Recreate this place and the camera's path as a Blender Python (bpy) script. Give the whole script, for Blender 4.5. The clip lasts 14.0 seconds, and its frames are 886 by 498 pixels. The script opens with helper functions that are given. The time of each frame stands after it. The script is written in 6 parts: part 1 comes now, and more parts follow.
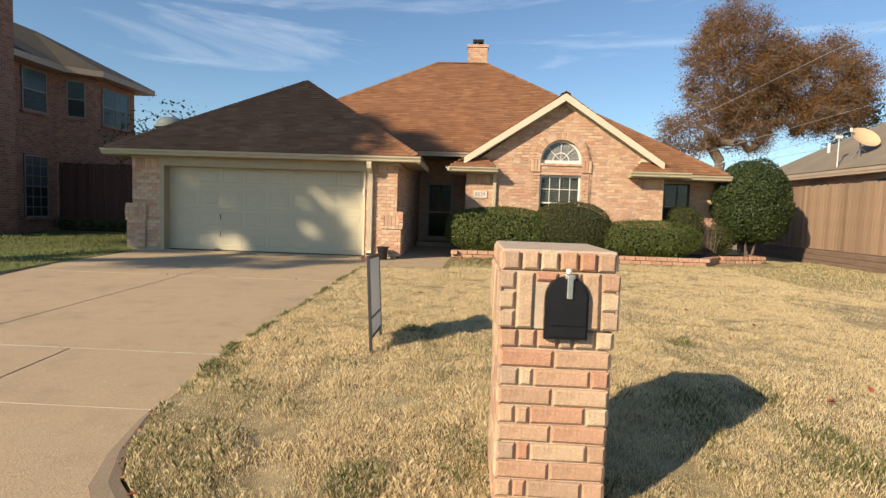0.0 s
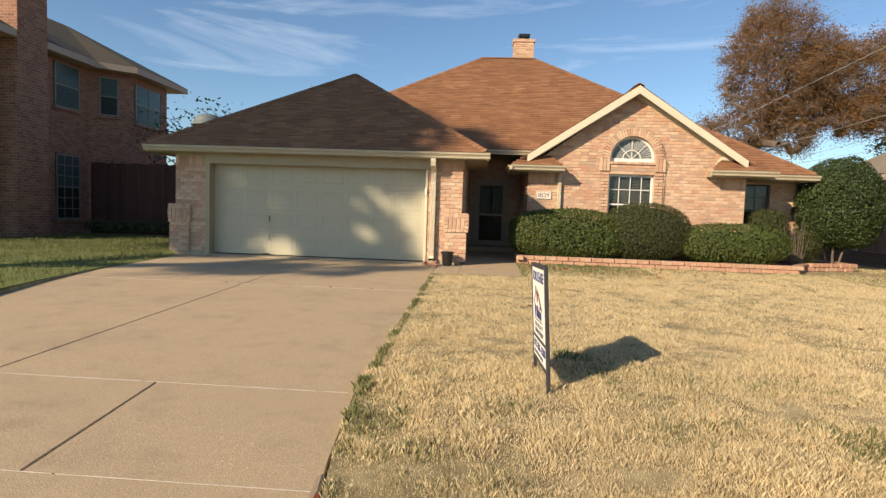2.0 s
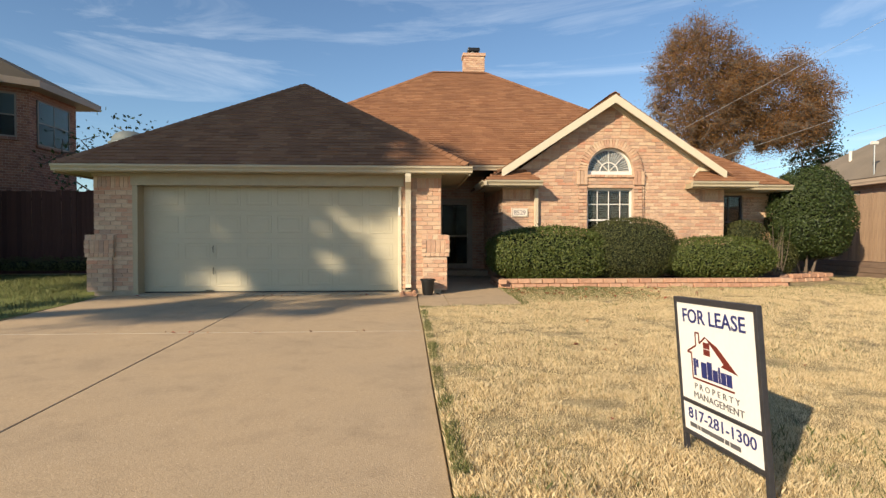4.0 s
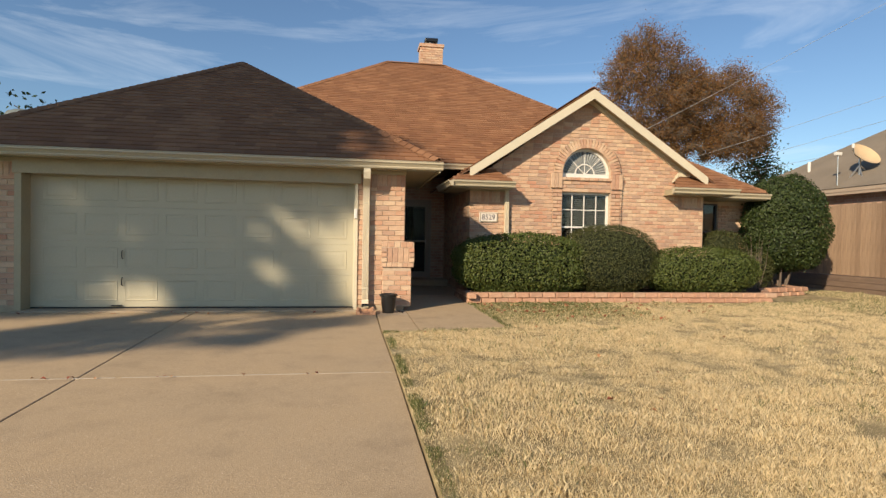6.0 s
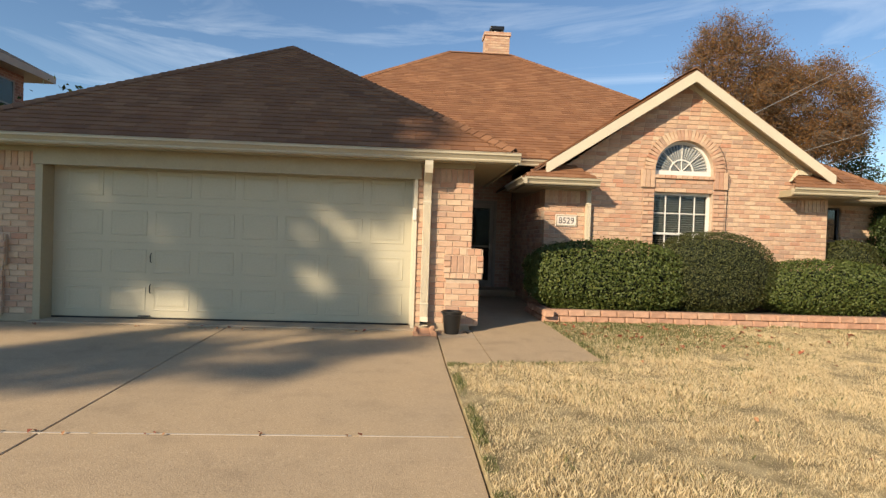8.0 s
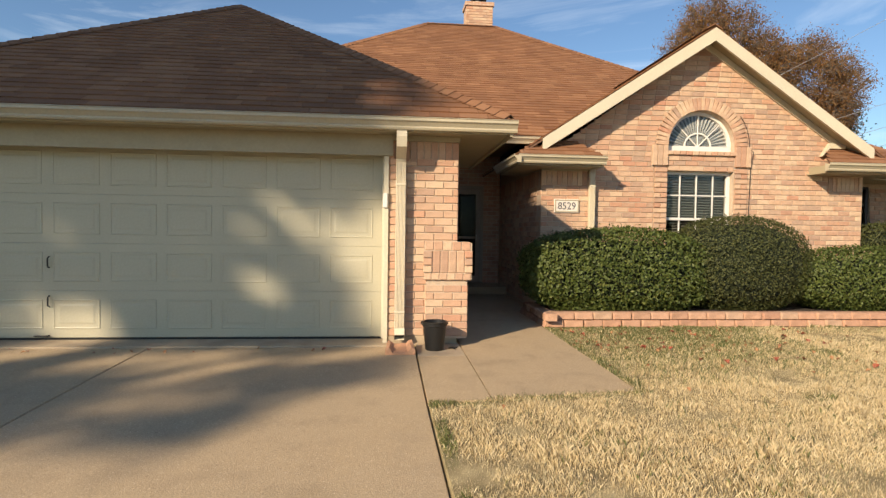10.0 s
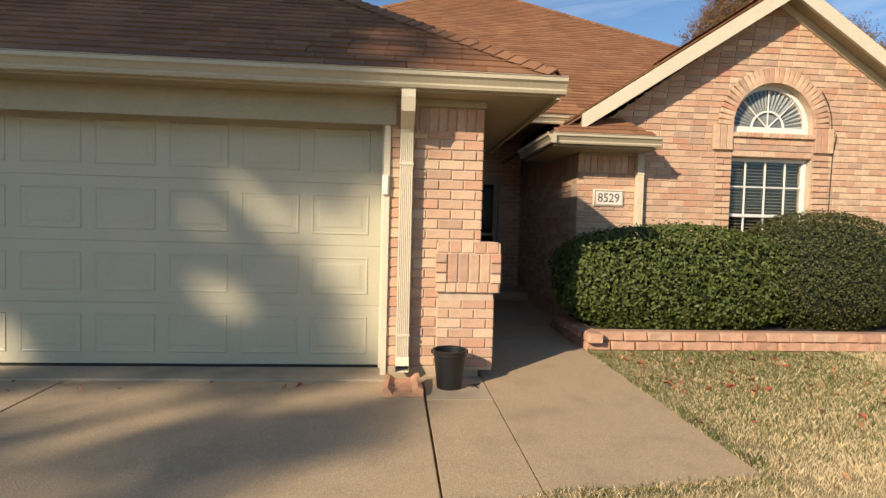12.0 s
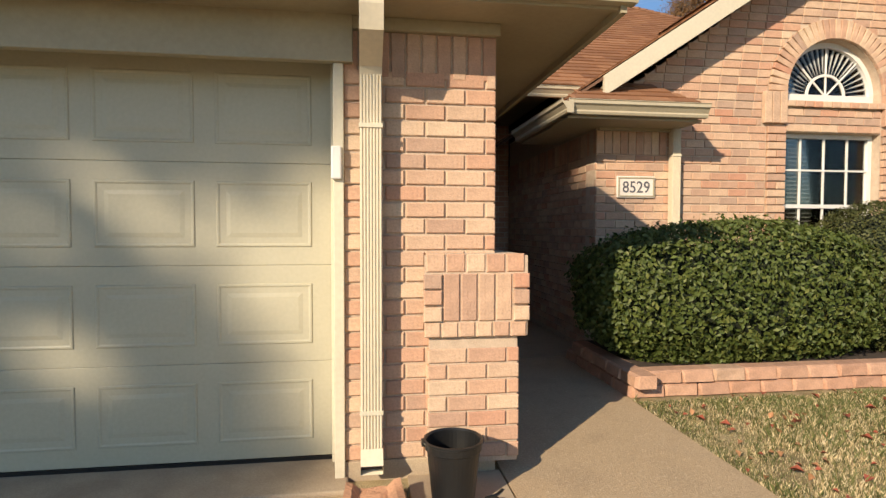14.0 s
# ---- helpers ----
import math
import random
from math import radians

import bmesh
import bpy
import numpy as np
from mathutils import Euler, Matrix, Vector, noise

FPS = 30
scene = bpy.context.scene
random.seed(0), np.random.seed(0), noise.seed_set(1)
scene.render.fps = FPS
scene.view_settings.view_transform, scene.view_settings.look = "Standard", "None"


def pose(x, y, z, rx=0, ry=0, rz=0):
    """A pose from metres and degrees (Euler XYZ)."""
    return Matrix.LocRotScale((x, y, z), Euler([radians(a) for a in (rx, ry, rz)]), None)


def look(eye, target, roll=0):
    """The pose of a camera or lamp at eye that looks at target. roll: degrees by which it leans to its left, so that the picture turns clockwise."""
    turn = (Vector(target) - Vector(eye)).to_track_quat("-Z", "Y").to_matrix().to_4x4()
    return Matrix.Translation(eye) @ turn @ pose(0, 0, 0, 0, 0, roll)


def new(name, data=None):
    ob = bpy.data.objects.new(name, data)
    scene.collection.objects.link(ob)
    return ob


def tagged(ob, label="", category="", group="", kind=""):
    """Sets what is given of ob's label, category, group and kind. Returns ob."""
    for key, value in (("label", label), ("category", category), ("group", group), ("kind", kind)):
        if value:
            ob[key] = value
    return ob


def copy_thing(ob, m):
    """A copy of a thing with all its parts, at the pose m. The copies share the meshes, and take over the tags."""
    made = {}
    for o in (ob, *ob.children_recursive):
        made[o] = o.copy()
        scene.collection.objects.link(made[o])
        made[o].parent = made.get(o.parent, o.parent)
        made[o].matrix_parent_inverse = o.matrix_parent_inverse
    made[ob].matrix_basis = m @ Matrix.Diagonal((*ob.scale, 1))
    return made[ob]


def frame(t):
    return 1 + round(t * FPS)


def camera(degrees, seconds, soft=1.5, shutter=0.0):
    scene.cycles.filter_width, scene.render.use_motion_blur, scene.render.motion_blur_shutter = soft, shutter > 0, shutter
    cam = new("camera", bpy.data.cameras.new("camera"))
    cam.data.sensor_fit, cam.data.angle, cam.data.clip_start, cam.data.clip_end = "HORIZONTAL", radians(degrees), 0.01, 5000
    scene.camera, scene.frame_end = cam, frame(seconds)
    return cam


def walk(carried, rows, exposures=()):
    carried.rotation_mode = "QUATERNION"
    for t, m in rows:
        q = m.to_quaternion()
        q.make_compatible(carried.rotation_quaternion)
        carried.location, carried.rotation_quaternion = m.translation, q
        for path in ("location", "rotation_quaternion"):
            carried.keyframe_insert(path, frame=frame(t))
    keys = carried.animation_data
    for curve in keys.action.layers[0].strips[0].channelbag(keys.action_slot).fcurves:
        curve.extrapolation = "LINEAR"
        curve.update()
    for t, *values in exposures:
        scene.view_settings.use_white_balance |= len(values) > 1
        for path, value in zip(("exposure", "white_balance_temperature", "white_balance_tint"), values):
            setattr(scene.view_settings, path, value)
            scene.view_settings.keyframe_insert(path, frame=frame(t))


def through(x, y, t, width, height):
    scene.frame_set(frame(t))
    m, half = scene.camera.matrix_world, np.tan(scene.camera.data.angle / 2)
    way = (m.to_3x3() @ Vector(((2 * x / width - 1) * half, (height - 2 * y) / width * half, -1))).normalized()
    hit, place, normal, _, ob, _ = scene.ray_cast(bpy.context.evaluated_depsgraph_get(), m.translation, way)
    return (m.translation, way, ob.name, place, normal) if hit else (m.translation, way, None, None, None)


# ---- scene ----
cam = camera(77.4, 14.0, soft=1.4)
PATH = [
    (0, (0.72, 0.676, 1.216), (0.629, 2.669, 1.075), 1.9),
    (0.5, (0.488, 0.915, 1.186), (0.389, 2.909, 1.073), 2.8),
    (1, (0.106, 1.179, 1.169), (-0.032, 3.172, 1.058), 2.5),
    (1.5, (-0.219, 1.473, 1.137), (-0.345, 3.465, 1.013), 1.7),
    (2, (-0.565, 1.726, 1.121), (-0.701, 3.717, 0.993), 2.0),
    (2.5, (-0.881, 1.962, 1.114), (-0.956, 3.958, 1.012), 1.5),
    (2.7, (-1.011, 2.127, 1.082), (-1.042, 4.125, 1.002), 1.0),
    (4.8, (-1.804, 3.75, 1.086), (-1.56, 5.735, 1.058), 1.0),
    (5, (-1.851, 3.909, 1.112), (-1.55, 5.886, 1.09), 1.3),
    (5.5, (-1.873, 4.297, 1.145), (-1.465, 6.255, 1.12), 1.5),
    (6, (-1.84, 4.717, 1.181), (-1.518, 6.69, 1.148), 1.0),
    (6.5, (-1.933, 5.061, 1.226), (-1.697, 7.046, 1.174), 1.8),
    (7, (-1.887, 5.417, 1.226), (-1.643, 7.402, 1.198), 1.4),
    (7.5, (-1.837, 5.777, 1.245), (-1.673, 7.77, 1.214), 1.6),
    (7.7, (-1.875, 5.96, 1.238), (-1.746, 7.955, 1.21), 2.0),
    (9.8, (-1.785, 7.523, 1.213), (-1.634, 9.517, 1.169), 0.9),
    (10, (-1.736, 7.724, 1.245), (-1.548, 9.714, 1.184), 0.8),
    (10.5, (-1.642, 8.02, 1.239), (-1.452, 10.009, 1.153), 0.9),
    (11, (-1.713, 8.396, 1.264), (-1.486, 10.382, 1.192), 1.4),
    (11.5, (-1.639, 8.829, 1.239), (-1.415, 10.816, 1.167), 1.2),
    (12, (-1.696, 9.248, 1.257), (-1.53, 11.24, 1.176), 1.5),
    (12.5, (-1.759, 9.683, 1.269), (-1.61, 11.677, 1.203), 1.0),
    (13, (-1.694, 10.176, 1.317), (-1.579, 12.171, 1.221), 0.9),
    (13.5, (-1.763, 10.602, 1.285), (-1.612, 12.594, 1.2), 1.0),
    (14, (-1.672, 11.021, 1.258), (-1.387, 13.0, 1.188), 0.1),
]
EXPOSURES = [(0, 0.55), (2.7, 0.56), (4.8, 0.52), (5.5, 0.33), (6.0, 0.36), (7.0, 0.5), (7.7, 0.52), (10, 0.54), (12, 0.5), (13, 0.5), (14, 0.54)]
walk(cam, [(t, look(eye, target, roll)) for t, eye, target, roll in PATH], [(t, stops - 0.07, 7280 if t < 12 else 7000, 10) for t, stops in EXPOSURES])

# ---- light ----
SUN_AZ, SUN_EL = (-0.69, -0.724), radians(26.0)
world = bpy.data.worlds.new("world")
scene.world = world
world.use_nodes = True
wt = world.node_tree
sky = wt.nodes.new("ShaderNodeTexSky")
sky.sky_type, sky.sun_disc = "NISHITA", False
sky.sun_elevation = SUN_EL
sky.sun_rotation = math.atan2(SUN_AZ[0], SUN_AZ[1])
sky.air_density, sky.dust_density, sky.ozone_density = 1.0, 0.25, 2.2
coord = wt.nodes.new("ShaderNodeTexCoord")
stretch = wt.nodes.new("ShaderNodeMapping")
stretch.inputs["Scale"].default_value = (1.2, 1.6, 9.0)
stretch.inputs["Rotation"].default_value = (0.15, 0.1, 0.3)
wisps = wt.nodes.new("ShaderNodeTexNoise")
wisps.inputs["Scale"].default_value, wisps.inputs["Detail"].default_value, wisps.inputs["Roughness"].default_value = 1.5, 7, 0.62
wisps.inputs["Distortion"].default_value = 0.7
veil = wt.nodes.new("ShaderNodeValToRGB")
veil.color_ramp.elements[0].position, veil.color_ramp.elements[1].position = 0.55, 1.0
veil.color_ramp.elements[1].color = (0.5, 0.5, 0.5, 1)
cloud = wt.nodes.new("ShaderNodeMix")
cloud.data_type = "RGBA"
cloud.inputs["B"].default_value = (11.0, 12.0, 13.2, 1)
wt.links.new(coord.outputs["Generated"], stretch.inputs["Vector"])
wt.links.new(stretch.outputs["Vector"], wisps.inputs["Vector"])
wt.links.new(wisps.outputs["Fac"], veil.inputs["Fac"])
wt.links.new(veil.outputs["Color"], cloud.inputs["Factor"])
cast = wt.nodes.new("ShaderNodeMix")
cast.data_type, cast.blend_type = "RGBA", "MULTIPLY"
cast.inputs["Factor"].default_value = 1
cast.inputs["B"].default_value = (0.80, 0.98, 1.15, 1)
wt.links.new(sky.outputs["Color"], cast.inputs["A"])
wt.links.new(cast.outputs["Result"], cloud.inputs["A"])
wt.links.new(cloud.outputs["Result"], wt.nodes["Background"].inputs["Color"])
wt.nodes["Background"].inputs["Strength"].default_value = 0.095
sun = new("sun", bpy.data.lights.new("sun", "SUN"))
sun.data.energy, sun.data.angle, sun.data.color = 5.0, radians(0.5), (1.0, 0.86, 0.68)
sun_way = Vector((SUN_AZ[0] * math.cos(SUN_EL), SUN_AZ[1] * math.cos(SUN_EL), math.sin(SUN_EL)))
sun.matrix_world = look(sun_way * 40, (0, 0, 0))


# ---- materials ----
def mat(name, colour, rough=0.8, scale=8.0, vary=0.25, fine=60.0, bump=0.15, metal=0.0, random=None, tint=None, stretch=(1, 1, 1), spots=None):
    """A procedural surface: colour broken up at two scales, with relief. random: 'object' or 'island' with a list of colours."""
    m = bpy.data.materials.new(name)
    m.use_nodes = True
    t = m.node_tree
    b = t.nodes["Principled BSDF"]
    b.inputs["Roughness"].default_value, b.inputs["Metallic"].default_value = rough, metal
    co = t.nodes.new("ShaderNodeTexCoord")
    mp = t.nodes.new("ShaderNodeMapping")
    mp.inputs["Scale"].default_value = stretch
    t.links.new(co.outputs["Object"], mp.inputs["Vector"])
    coarse, grain = t.nodes.new("ShaderNodeTexNoise"), t.nodes.new("ShaderNodeTexNoise")
    coarse.inputs["Scale"].default_value, coarse.inputs["Detail"].default_value = scale, 4
    grain.inputs["Scale"].default_value, grain.inputs["Detail"].default_value = fine, 3
    for n in (coarse, grain):
        t.links.new(mp.outputs["Vector"], n.inputs["Vector"])
    if random:
        ramp = t.nodes.new("ShaderNodeValToRGB")
        ramp.color_ramp.interpolation = "LINEAR"
        els = ramp.color_ramp.elements
        while len(els) < len(colour):
            els.new(0.5)
        for i, c in enumerate(colour):
            els[i].position, els[i].color = i / (len(colour) - 1), (*c, 1)
        src = t.nodes.new("ShaderNodeObjectInfo" if random == "object" else "ShaderNodeNewGeometry")
        t.links.new(src.outputs["Random" if random == "object" else "Random Per Island"], ramp.inputs["Fac"])
        base = ramp.outputs["Color"]
    else:
        rgb = t.nodes.new("ShaderNodeRGB")
        rgb.outputs[0].default_value = (*colour, 1)
        base = rgb.outputs[0]
    if tint:
        mx = t.nodes.new("ShaderNodeMix")
        mx.data_type = "RGBA"
        rp = t.nodes.new("ShaderNodeMapRange")
        rp.inputs["From Min"].default_value, rp.inputs["From Max"].default_value = 0.38, 0.66
        t.links.new(coarse.outputs["Fac"], rp.inputs["Value"])
        t.links.new(rp.outputs["Result"], mx.inputs["Factor"])
        t.links.new(base, mx.inputs["A"])
        mx.inputs["B"].default_value = (*tint, 1)
        base = mx.outputs["Result"]
    for size, low, high, spot in spots or ():
        mott, edge, mx = t.nodes.new("ShaderNodeTexNoise"), t.nodes.new("ShaderNodeMapRange"), t.nodes.new("ShaderNodeMix")
        mott.inputs["Scale"].default_value, mott.inputs["Detail"].default_value = size, 5
        edge.inputs["From Min"].default_value, edge.inputs["From Max"].default_value = low, high
        mx.data_type = "RGBA"
        t.links.new(mp.outputs["Vector"], mott.inputs["Vector"])
        t.links.new(mott.outputs["Fac"], edge.inputs["Value"])
        t.links.new(edge.outputs["Result"], mx.inputs["Factor"])
        t.links.new(base, mx.inputs["A"])
        mx.inputs["B"].default_value = (*spot, 1)
        base = mx.outputs["Result"]
    add = t.nodes.new("ShaderNodeMath")
    add.operation = "ADD"
    t.links.new(coarse.outputs["Fac"], add.inputs[0])
    t.links.new(grain.outputs["Fac"], add.inputs[1])
    rng = t.nodes.new("ShaderNodeMapRange")
    rng.inputs["From Min"].default_value, rng.inputs["From Max"].default_value = 0.6, 1.4
    rng.inputs["To Min"].default_value, rng.inputs["To Max"].default_value = 1 - vary, 1 + vary
    t.links.new(add.outputs[0], rng.inputs["Value"])
    mul = t.nodes.new("ShaderNodeMix")
    mul.data_type, mul.blend_type = "RGBA", "MULTIPLY"
    mul.inputs["Factor"].default_value = 1
    t.links.new(base, mul.inputs["A"])
    t.links.new(rng.outputs["Result"], mul.inputs["B"])
    t.links.new(mul.outputs["Result"], b.inputs["Base Color"])
    if bump:
        bp = t.nodes.new("ShaderNodeBump")
        bp.inputs["Strength"].default_value, bp.inputs["Distance"].default_value = bump, 0.01
        t.links.new(add.outputs[0], bp.inputs["Height"])
        t.links.new(bp.outputs["Normal"], b.inputs["Normal"])
    return m


BRICKS = [(0.419, 0.23, 0.154), (0.502, 0.32, 0.216), (0.558, 0.396, 0.273), (0.465, 0.275, 0.185), (0.567, 0.419, 0.29), (0.446, 0.27, 0.185), (0.381, 0.257, 0.189), (0.539, 0.365, 0.246), (0.456, 0.23, 0.15)]
POST_BRICKS = [(0.419, 0.2, 0.125), (0.465, 0.3, 0.198), (0.502, 0.39, 0.26), (0.428, 0.25, 0.156), (0.363, 0.26, 0.187), (0.493, 0.35, 0.229), (0.4, 0.22, 0.146)]
SHINGLES = [(0.19, 0.082, 0.038), (0.255, 0.118, 0.056), (0.215, 0.095, 0.044), (0.295, 0.143, 0.07), (0.235, 0.106, 0.049), (0.205, 0.09, 0.042)]
M = {}
M["brick"] = mat("brick", BRICKS, 0.9, 14, 0.22, 90, 0.35, random="object")
M["brick_joined"] = mat("brick_joined", BRICKS, 0.9, 14, 0.22, 90, 0.35, random="island")
M["post_brick"] = mat("post_brick", POST_BRICKS, 0.9, 16, 0.25, 100, 0.4, random="object")
M["mortar"] = mat("mortar", (0.48, 0.37, 0.275), 0.95, 20, 0.2, 150, 0.3)
M["shingle"] = mat("shingle", SHINGLES, 0.95, 3, 0.2, 220, 0.4, random="object")
M["shingle_joined"] = mat("shingle_joined", SHINGLES, 0.95, 1.2, 0.2, 220, 0.4, random="island")
M["roof_deck"] = mat("roof_deck", (0.15, 0.08, 0.05), 0.95, 3, 0.2, 120, 0.3)
# Shade under the eaves is painted into trim; trim_light is the sunlit tone.
M["trim"] = mat("trim_paint_shaded", (0.35, 0.297, 0.196), 0.5, 3, 0.1, 40, 0.05)
M["trim_light"] = mat("trim_paint_sunlit", (0.57, 0.51, 0.385), 0.5, 3, 0.1, 40, 0.05)
M["door_paint"] = mat("door_paint", (0.44, 0.405, 0.297), 0.45, 2, 0.07, 50, 0.04)
M["concrete"] = mat("concrete", (0.465, 0.345, 0.215), 0.9, 0.9, 0.32, 120, 0.3, tint=(0.39, 0.285, 0.172), spots=[(4.0, 0.5, 0.85, (0.34, 0.25, 0.155)), (60, 0.58, 0.74, (0.29, 0.205, 0.125)), (95, 0.58, 0.74, (0.58, 0.455, 0.315))])
M["concrete_pale"] = mat("concrete_pale", (0.45, 0.355, 0.245), 0.9, 3.5, 0.25, 150, 0.15, tint=(0.30, 0.23, 0.16))
M["concrete_grey"] = mat("concrete_grey", (0.27, 0.205, 0.14), 0.95, 5, 0.3, 130, 0.3, tint=(0.20, 0.15, 0.10))
M["joint_pale"] = mat("joint_pale", (0.46, 0.40, 0.32), 0.95, 8, 0.2, 60, 0.2)
M["soil"] = mat("soil", (0.29, 0.225, 0.115), 1.0, 5.0, 0.5, 170, 0.7, tint=(0.36, 0.285, 0.155))
M["lawn_green"] = mat("lawn_green", (0.13, 0.155, 0.03), 1.0, 2.5, 0.3, 60, 0.6)
M["asphalt"] = mat("asphalt", (0.10, 0.095, 0.09), 0.95, 1.5, 0.2, 120, 0.4)
M["bed_soil"] = mat("bed_soil", (0.05, 0.035, 0.025), 1.0, 6, 0.3, 60, 0.8)
M["fence_wood"] = mat("fence_wood", [(0.19, 0.122, 0.078), (0.28, 0.19, 0.125), (0.215, 0.14, 0.092), (0.33, 0.225, 0.148), (0.24, 0.16, 0.105)], 0.9, 3, 0.35, 40, 0.3, random="object", stretch=(6, 6, 0.7))
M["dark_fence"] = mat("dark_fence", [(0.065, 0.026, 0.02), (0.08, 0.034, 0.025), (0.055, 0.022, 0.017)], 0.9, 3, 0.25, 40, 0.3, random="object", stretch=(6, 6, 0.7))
M["timber"] = mat("timber", [(0.15, 0.10, 0.075), (0.18, 0.125, 0.09)], 0.95, 4, 0.3, 50, 0.5, random="object", stretch=(5, 0.6, 5))
M["block"] = mat("bed_block", [(0.42, 0.235, 0.155), (0.46, 0.275, 0.185), (0.38, 0.21, 0.14), (0.44, 0.29, 0.20)], 0.95, 12, 0.25, 80, 0.5, random="object")
M["black_plastic"] = mat("black_plastic", (0.012, 0.012, 0.012), 0.35, 6, 0.2, 60, 0.03)
M["black_metal"] = mat("black_metal", (0.014, 0.015, 0.017), 0.35, 6, 0.3, 80, 0.05, metal=0.2)
M["sign_metal"] = mat("sign_metal", (0.03, 0.03, 0.035), 0.5, 6, 0.3, 60, 0.05)
M["sign_white"] = mat("sign_white", (0.80, 0.79, 0.75), 0.4, 4, 0.04, 50, 0.0)
M["white_vinyl"] = mat("white_vinyl", (0.66, 0.64, 0.60), 0.4, 4, 0.06, 50, 0.02)
M["chrome"] = mat("steel", (0.65, 0.64, 0.6), 0.35, 8, 0.15, 60, 0.05, metal=0.9)
M["ink_navy"] = mat("ink_navy", (0.015, 0.025, 0.14), 0.5, 8, 0.1, 50, 0.0)
M["ink_red"] = mat("ink_red", (0.14, 0.018, 0.012), 0.5, 8, 0.1, 50, 0.0)
M["ink_grey"] = mat("ink_grey", (0.10, 0.10, 0.11), 0.5, 8, 0.1, 50, 0.0)
M["nb_roof"] = mat("neighbour_shingle", (0.20, 0.165, 0.125), 0.95, 1.2, 0.22, 60, 0.4)
M["nb_roof_dark"] = mat("neighbour_shingle_dark", (0.065, 0.056, 0.042), 0.95, 1.2, 0.22, 60, 0.4)
M["nb_trim"] = mat("neighbour_trim", (0.38, 0.30, 0.23), 0.6, 3, 0.1, 40, 0.05)
M["nb_frame"] = mat("neighbour_frame", (0.22, 0.19, 0.16), 0.6, 3, 0.1, 40, 0.05)
M["bark"] = mat("bark", (0.13, 0.10, 0.078), 0.95, 6, 0.35, 40, 0.8, stretch=(1, 1, 0.3))
# Dark colour that stands for the lack of light indoors.
M["unlit_room_dark"] = mat("unlit_room_dark", (0.06, 0.055, 0.05), 0.95, 3, 0.2, 40, 0.0)
M["dome_grey"] = mat("dome_grey", (0.13, 0.155, 0.155), 0.6, 4, 0.15, 50, 0.03)
M["grey_shell"] = mat("grey_shell", (0.30, 0.32, 0.33), 0.5, 4, 0.15, 50, 0.03)
M["dish_cream"] = mat("dish_cream", (0.55, 0.40, 0.24), 0.5, 4, 0.1, 50, 0.03)
M["plate_stone"] = mat("plate_stone", (0.66, 0.60, 0.54), 0.7, 6, 0.1, 80, 0.1)
M["clay"] = mat("clay_block", (0.50, 0.27, 0.16), 0.95, 8, 0.25, 70, 0.5)
M["blind"] = mat("blind_slat", (0.30, 0.27, 0.23), 0.6, 4, 0.08, 50, 0.0)
M["fan_cloth"] = mat("fan_cloth", (0.40, 0.38, 0.37), 0.8, 4, 0.1, 50, 0.0)
# Gutter cream is darkened to carry eave shade; the downspout cream stays lighter.
M["gutter"] = mat("gutter_paint_shaded", (0.43, 0.375, 0.27), 0.45, 3, 0.1, 40, 0.04)
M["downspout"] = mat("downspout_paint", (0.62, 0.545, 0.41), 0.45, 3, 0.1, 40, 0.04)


def leaf_mat(name, colours, rough=0.45, through=0.25):
    m = mat(name, colours, rough, 10, 0.15, 50, 0.0, random="island")
    t = m.node_tree
    b = t.nodes["Principled BSDF"]
    out = t.nodes["Material Output"]
    tr = t.nodes.new("ShaderNodeBsdfTranslucent")
    mix = t.nodes.new("ShaderNodeMixShader")
    mix.inputs[0].default_value = through
    src = b.inputs["Base Color"].links[0].from_socket
    t.links.new(src, tr.inputs["Color"])
    t.links.new(b.outputs[0], mix.inputs[1])
    t.links.new(tr.outputs[0], mix.inputs[2])
    t.links.new(mix.outputs[0], out.inputs["Surface"])
    return m


M["hedge_leaf"] = leaf_mat("hedge_leaf", [(0.05, 0.076, 0.014), (0.076, 0.105, 0.02), (0.11, 0.138, 0.029), (0.06, 0.088, 0.016), (0.145, 0.162, 0.038)], 0.58, 0.22)
M["hedge_dark"] = leaf_mat("hedge_dark", [(0.036, 0.046, 0.011), (0.062, 0.072, 0.018), (0.095, 0.099, 0.027)], 0.65, 0.22)
M["tall_leaf"] = leaf_mat("tall_bush_leaf", [(0.018, 0.036, 0.007), (0.034, 0.058, 0.011), (0.062, 0.088, 0.018)], 0.6, 0.18)
M["rust_leaf"] = leaf_mat("rust_leaf", [(0.25, 0.115, 0.035), (0.19, 0.085, 0.032), (0.30, 0.15, 0.045), (0.15, 0.10, 0.04), (0.17, 0.08, 0.036)], 0.7, 0.3)
M["green_leaf"] = leaf_mat("green_leaf", [(0.03, 0.06, 0.015), (0.05, 0.085, 0.02)], 0.5, 0.25)
M["straw"] = leaf_mat("straw_grass", [(0.71, 0.565, 0.335), (0.80, 0.66, 0.415), (0.32, 0.23, 0.11), (0.84, 0.715, 0.47), (0.75, 0.61, 0.37), (0.86, 0.745, 0.50), (0.50, 0.375, 0.195)], 0.8, 0.4)
M["green_grass"] = leaf_mat("green_grass", [(0.08, 0.10, 0.03), (0.13, 0.145, 0.045), (0.20, 0.195, 0.075)], 0.7, 0.25)


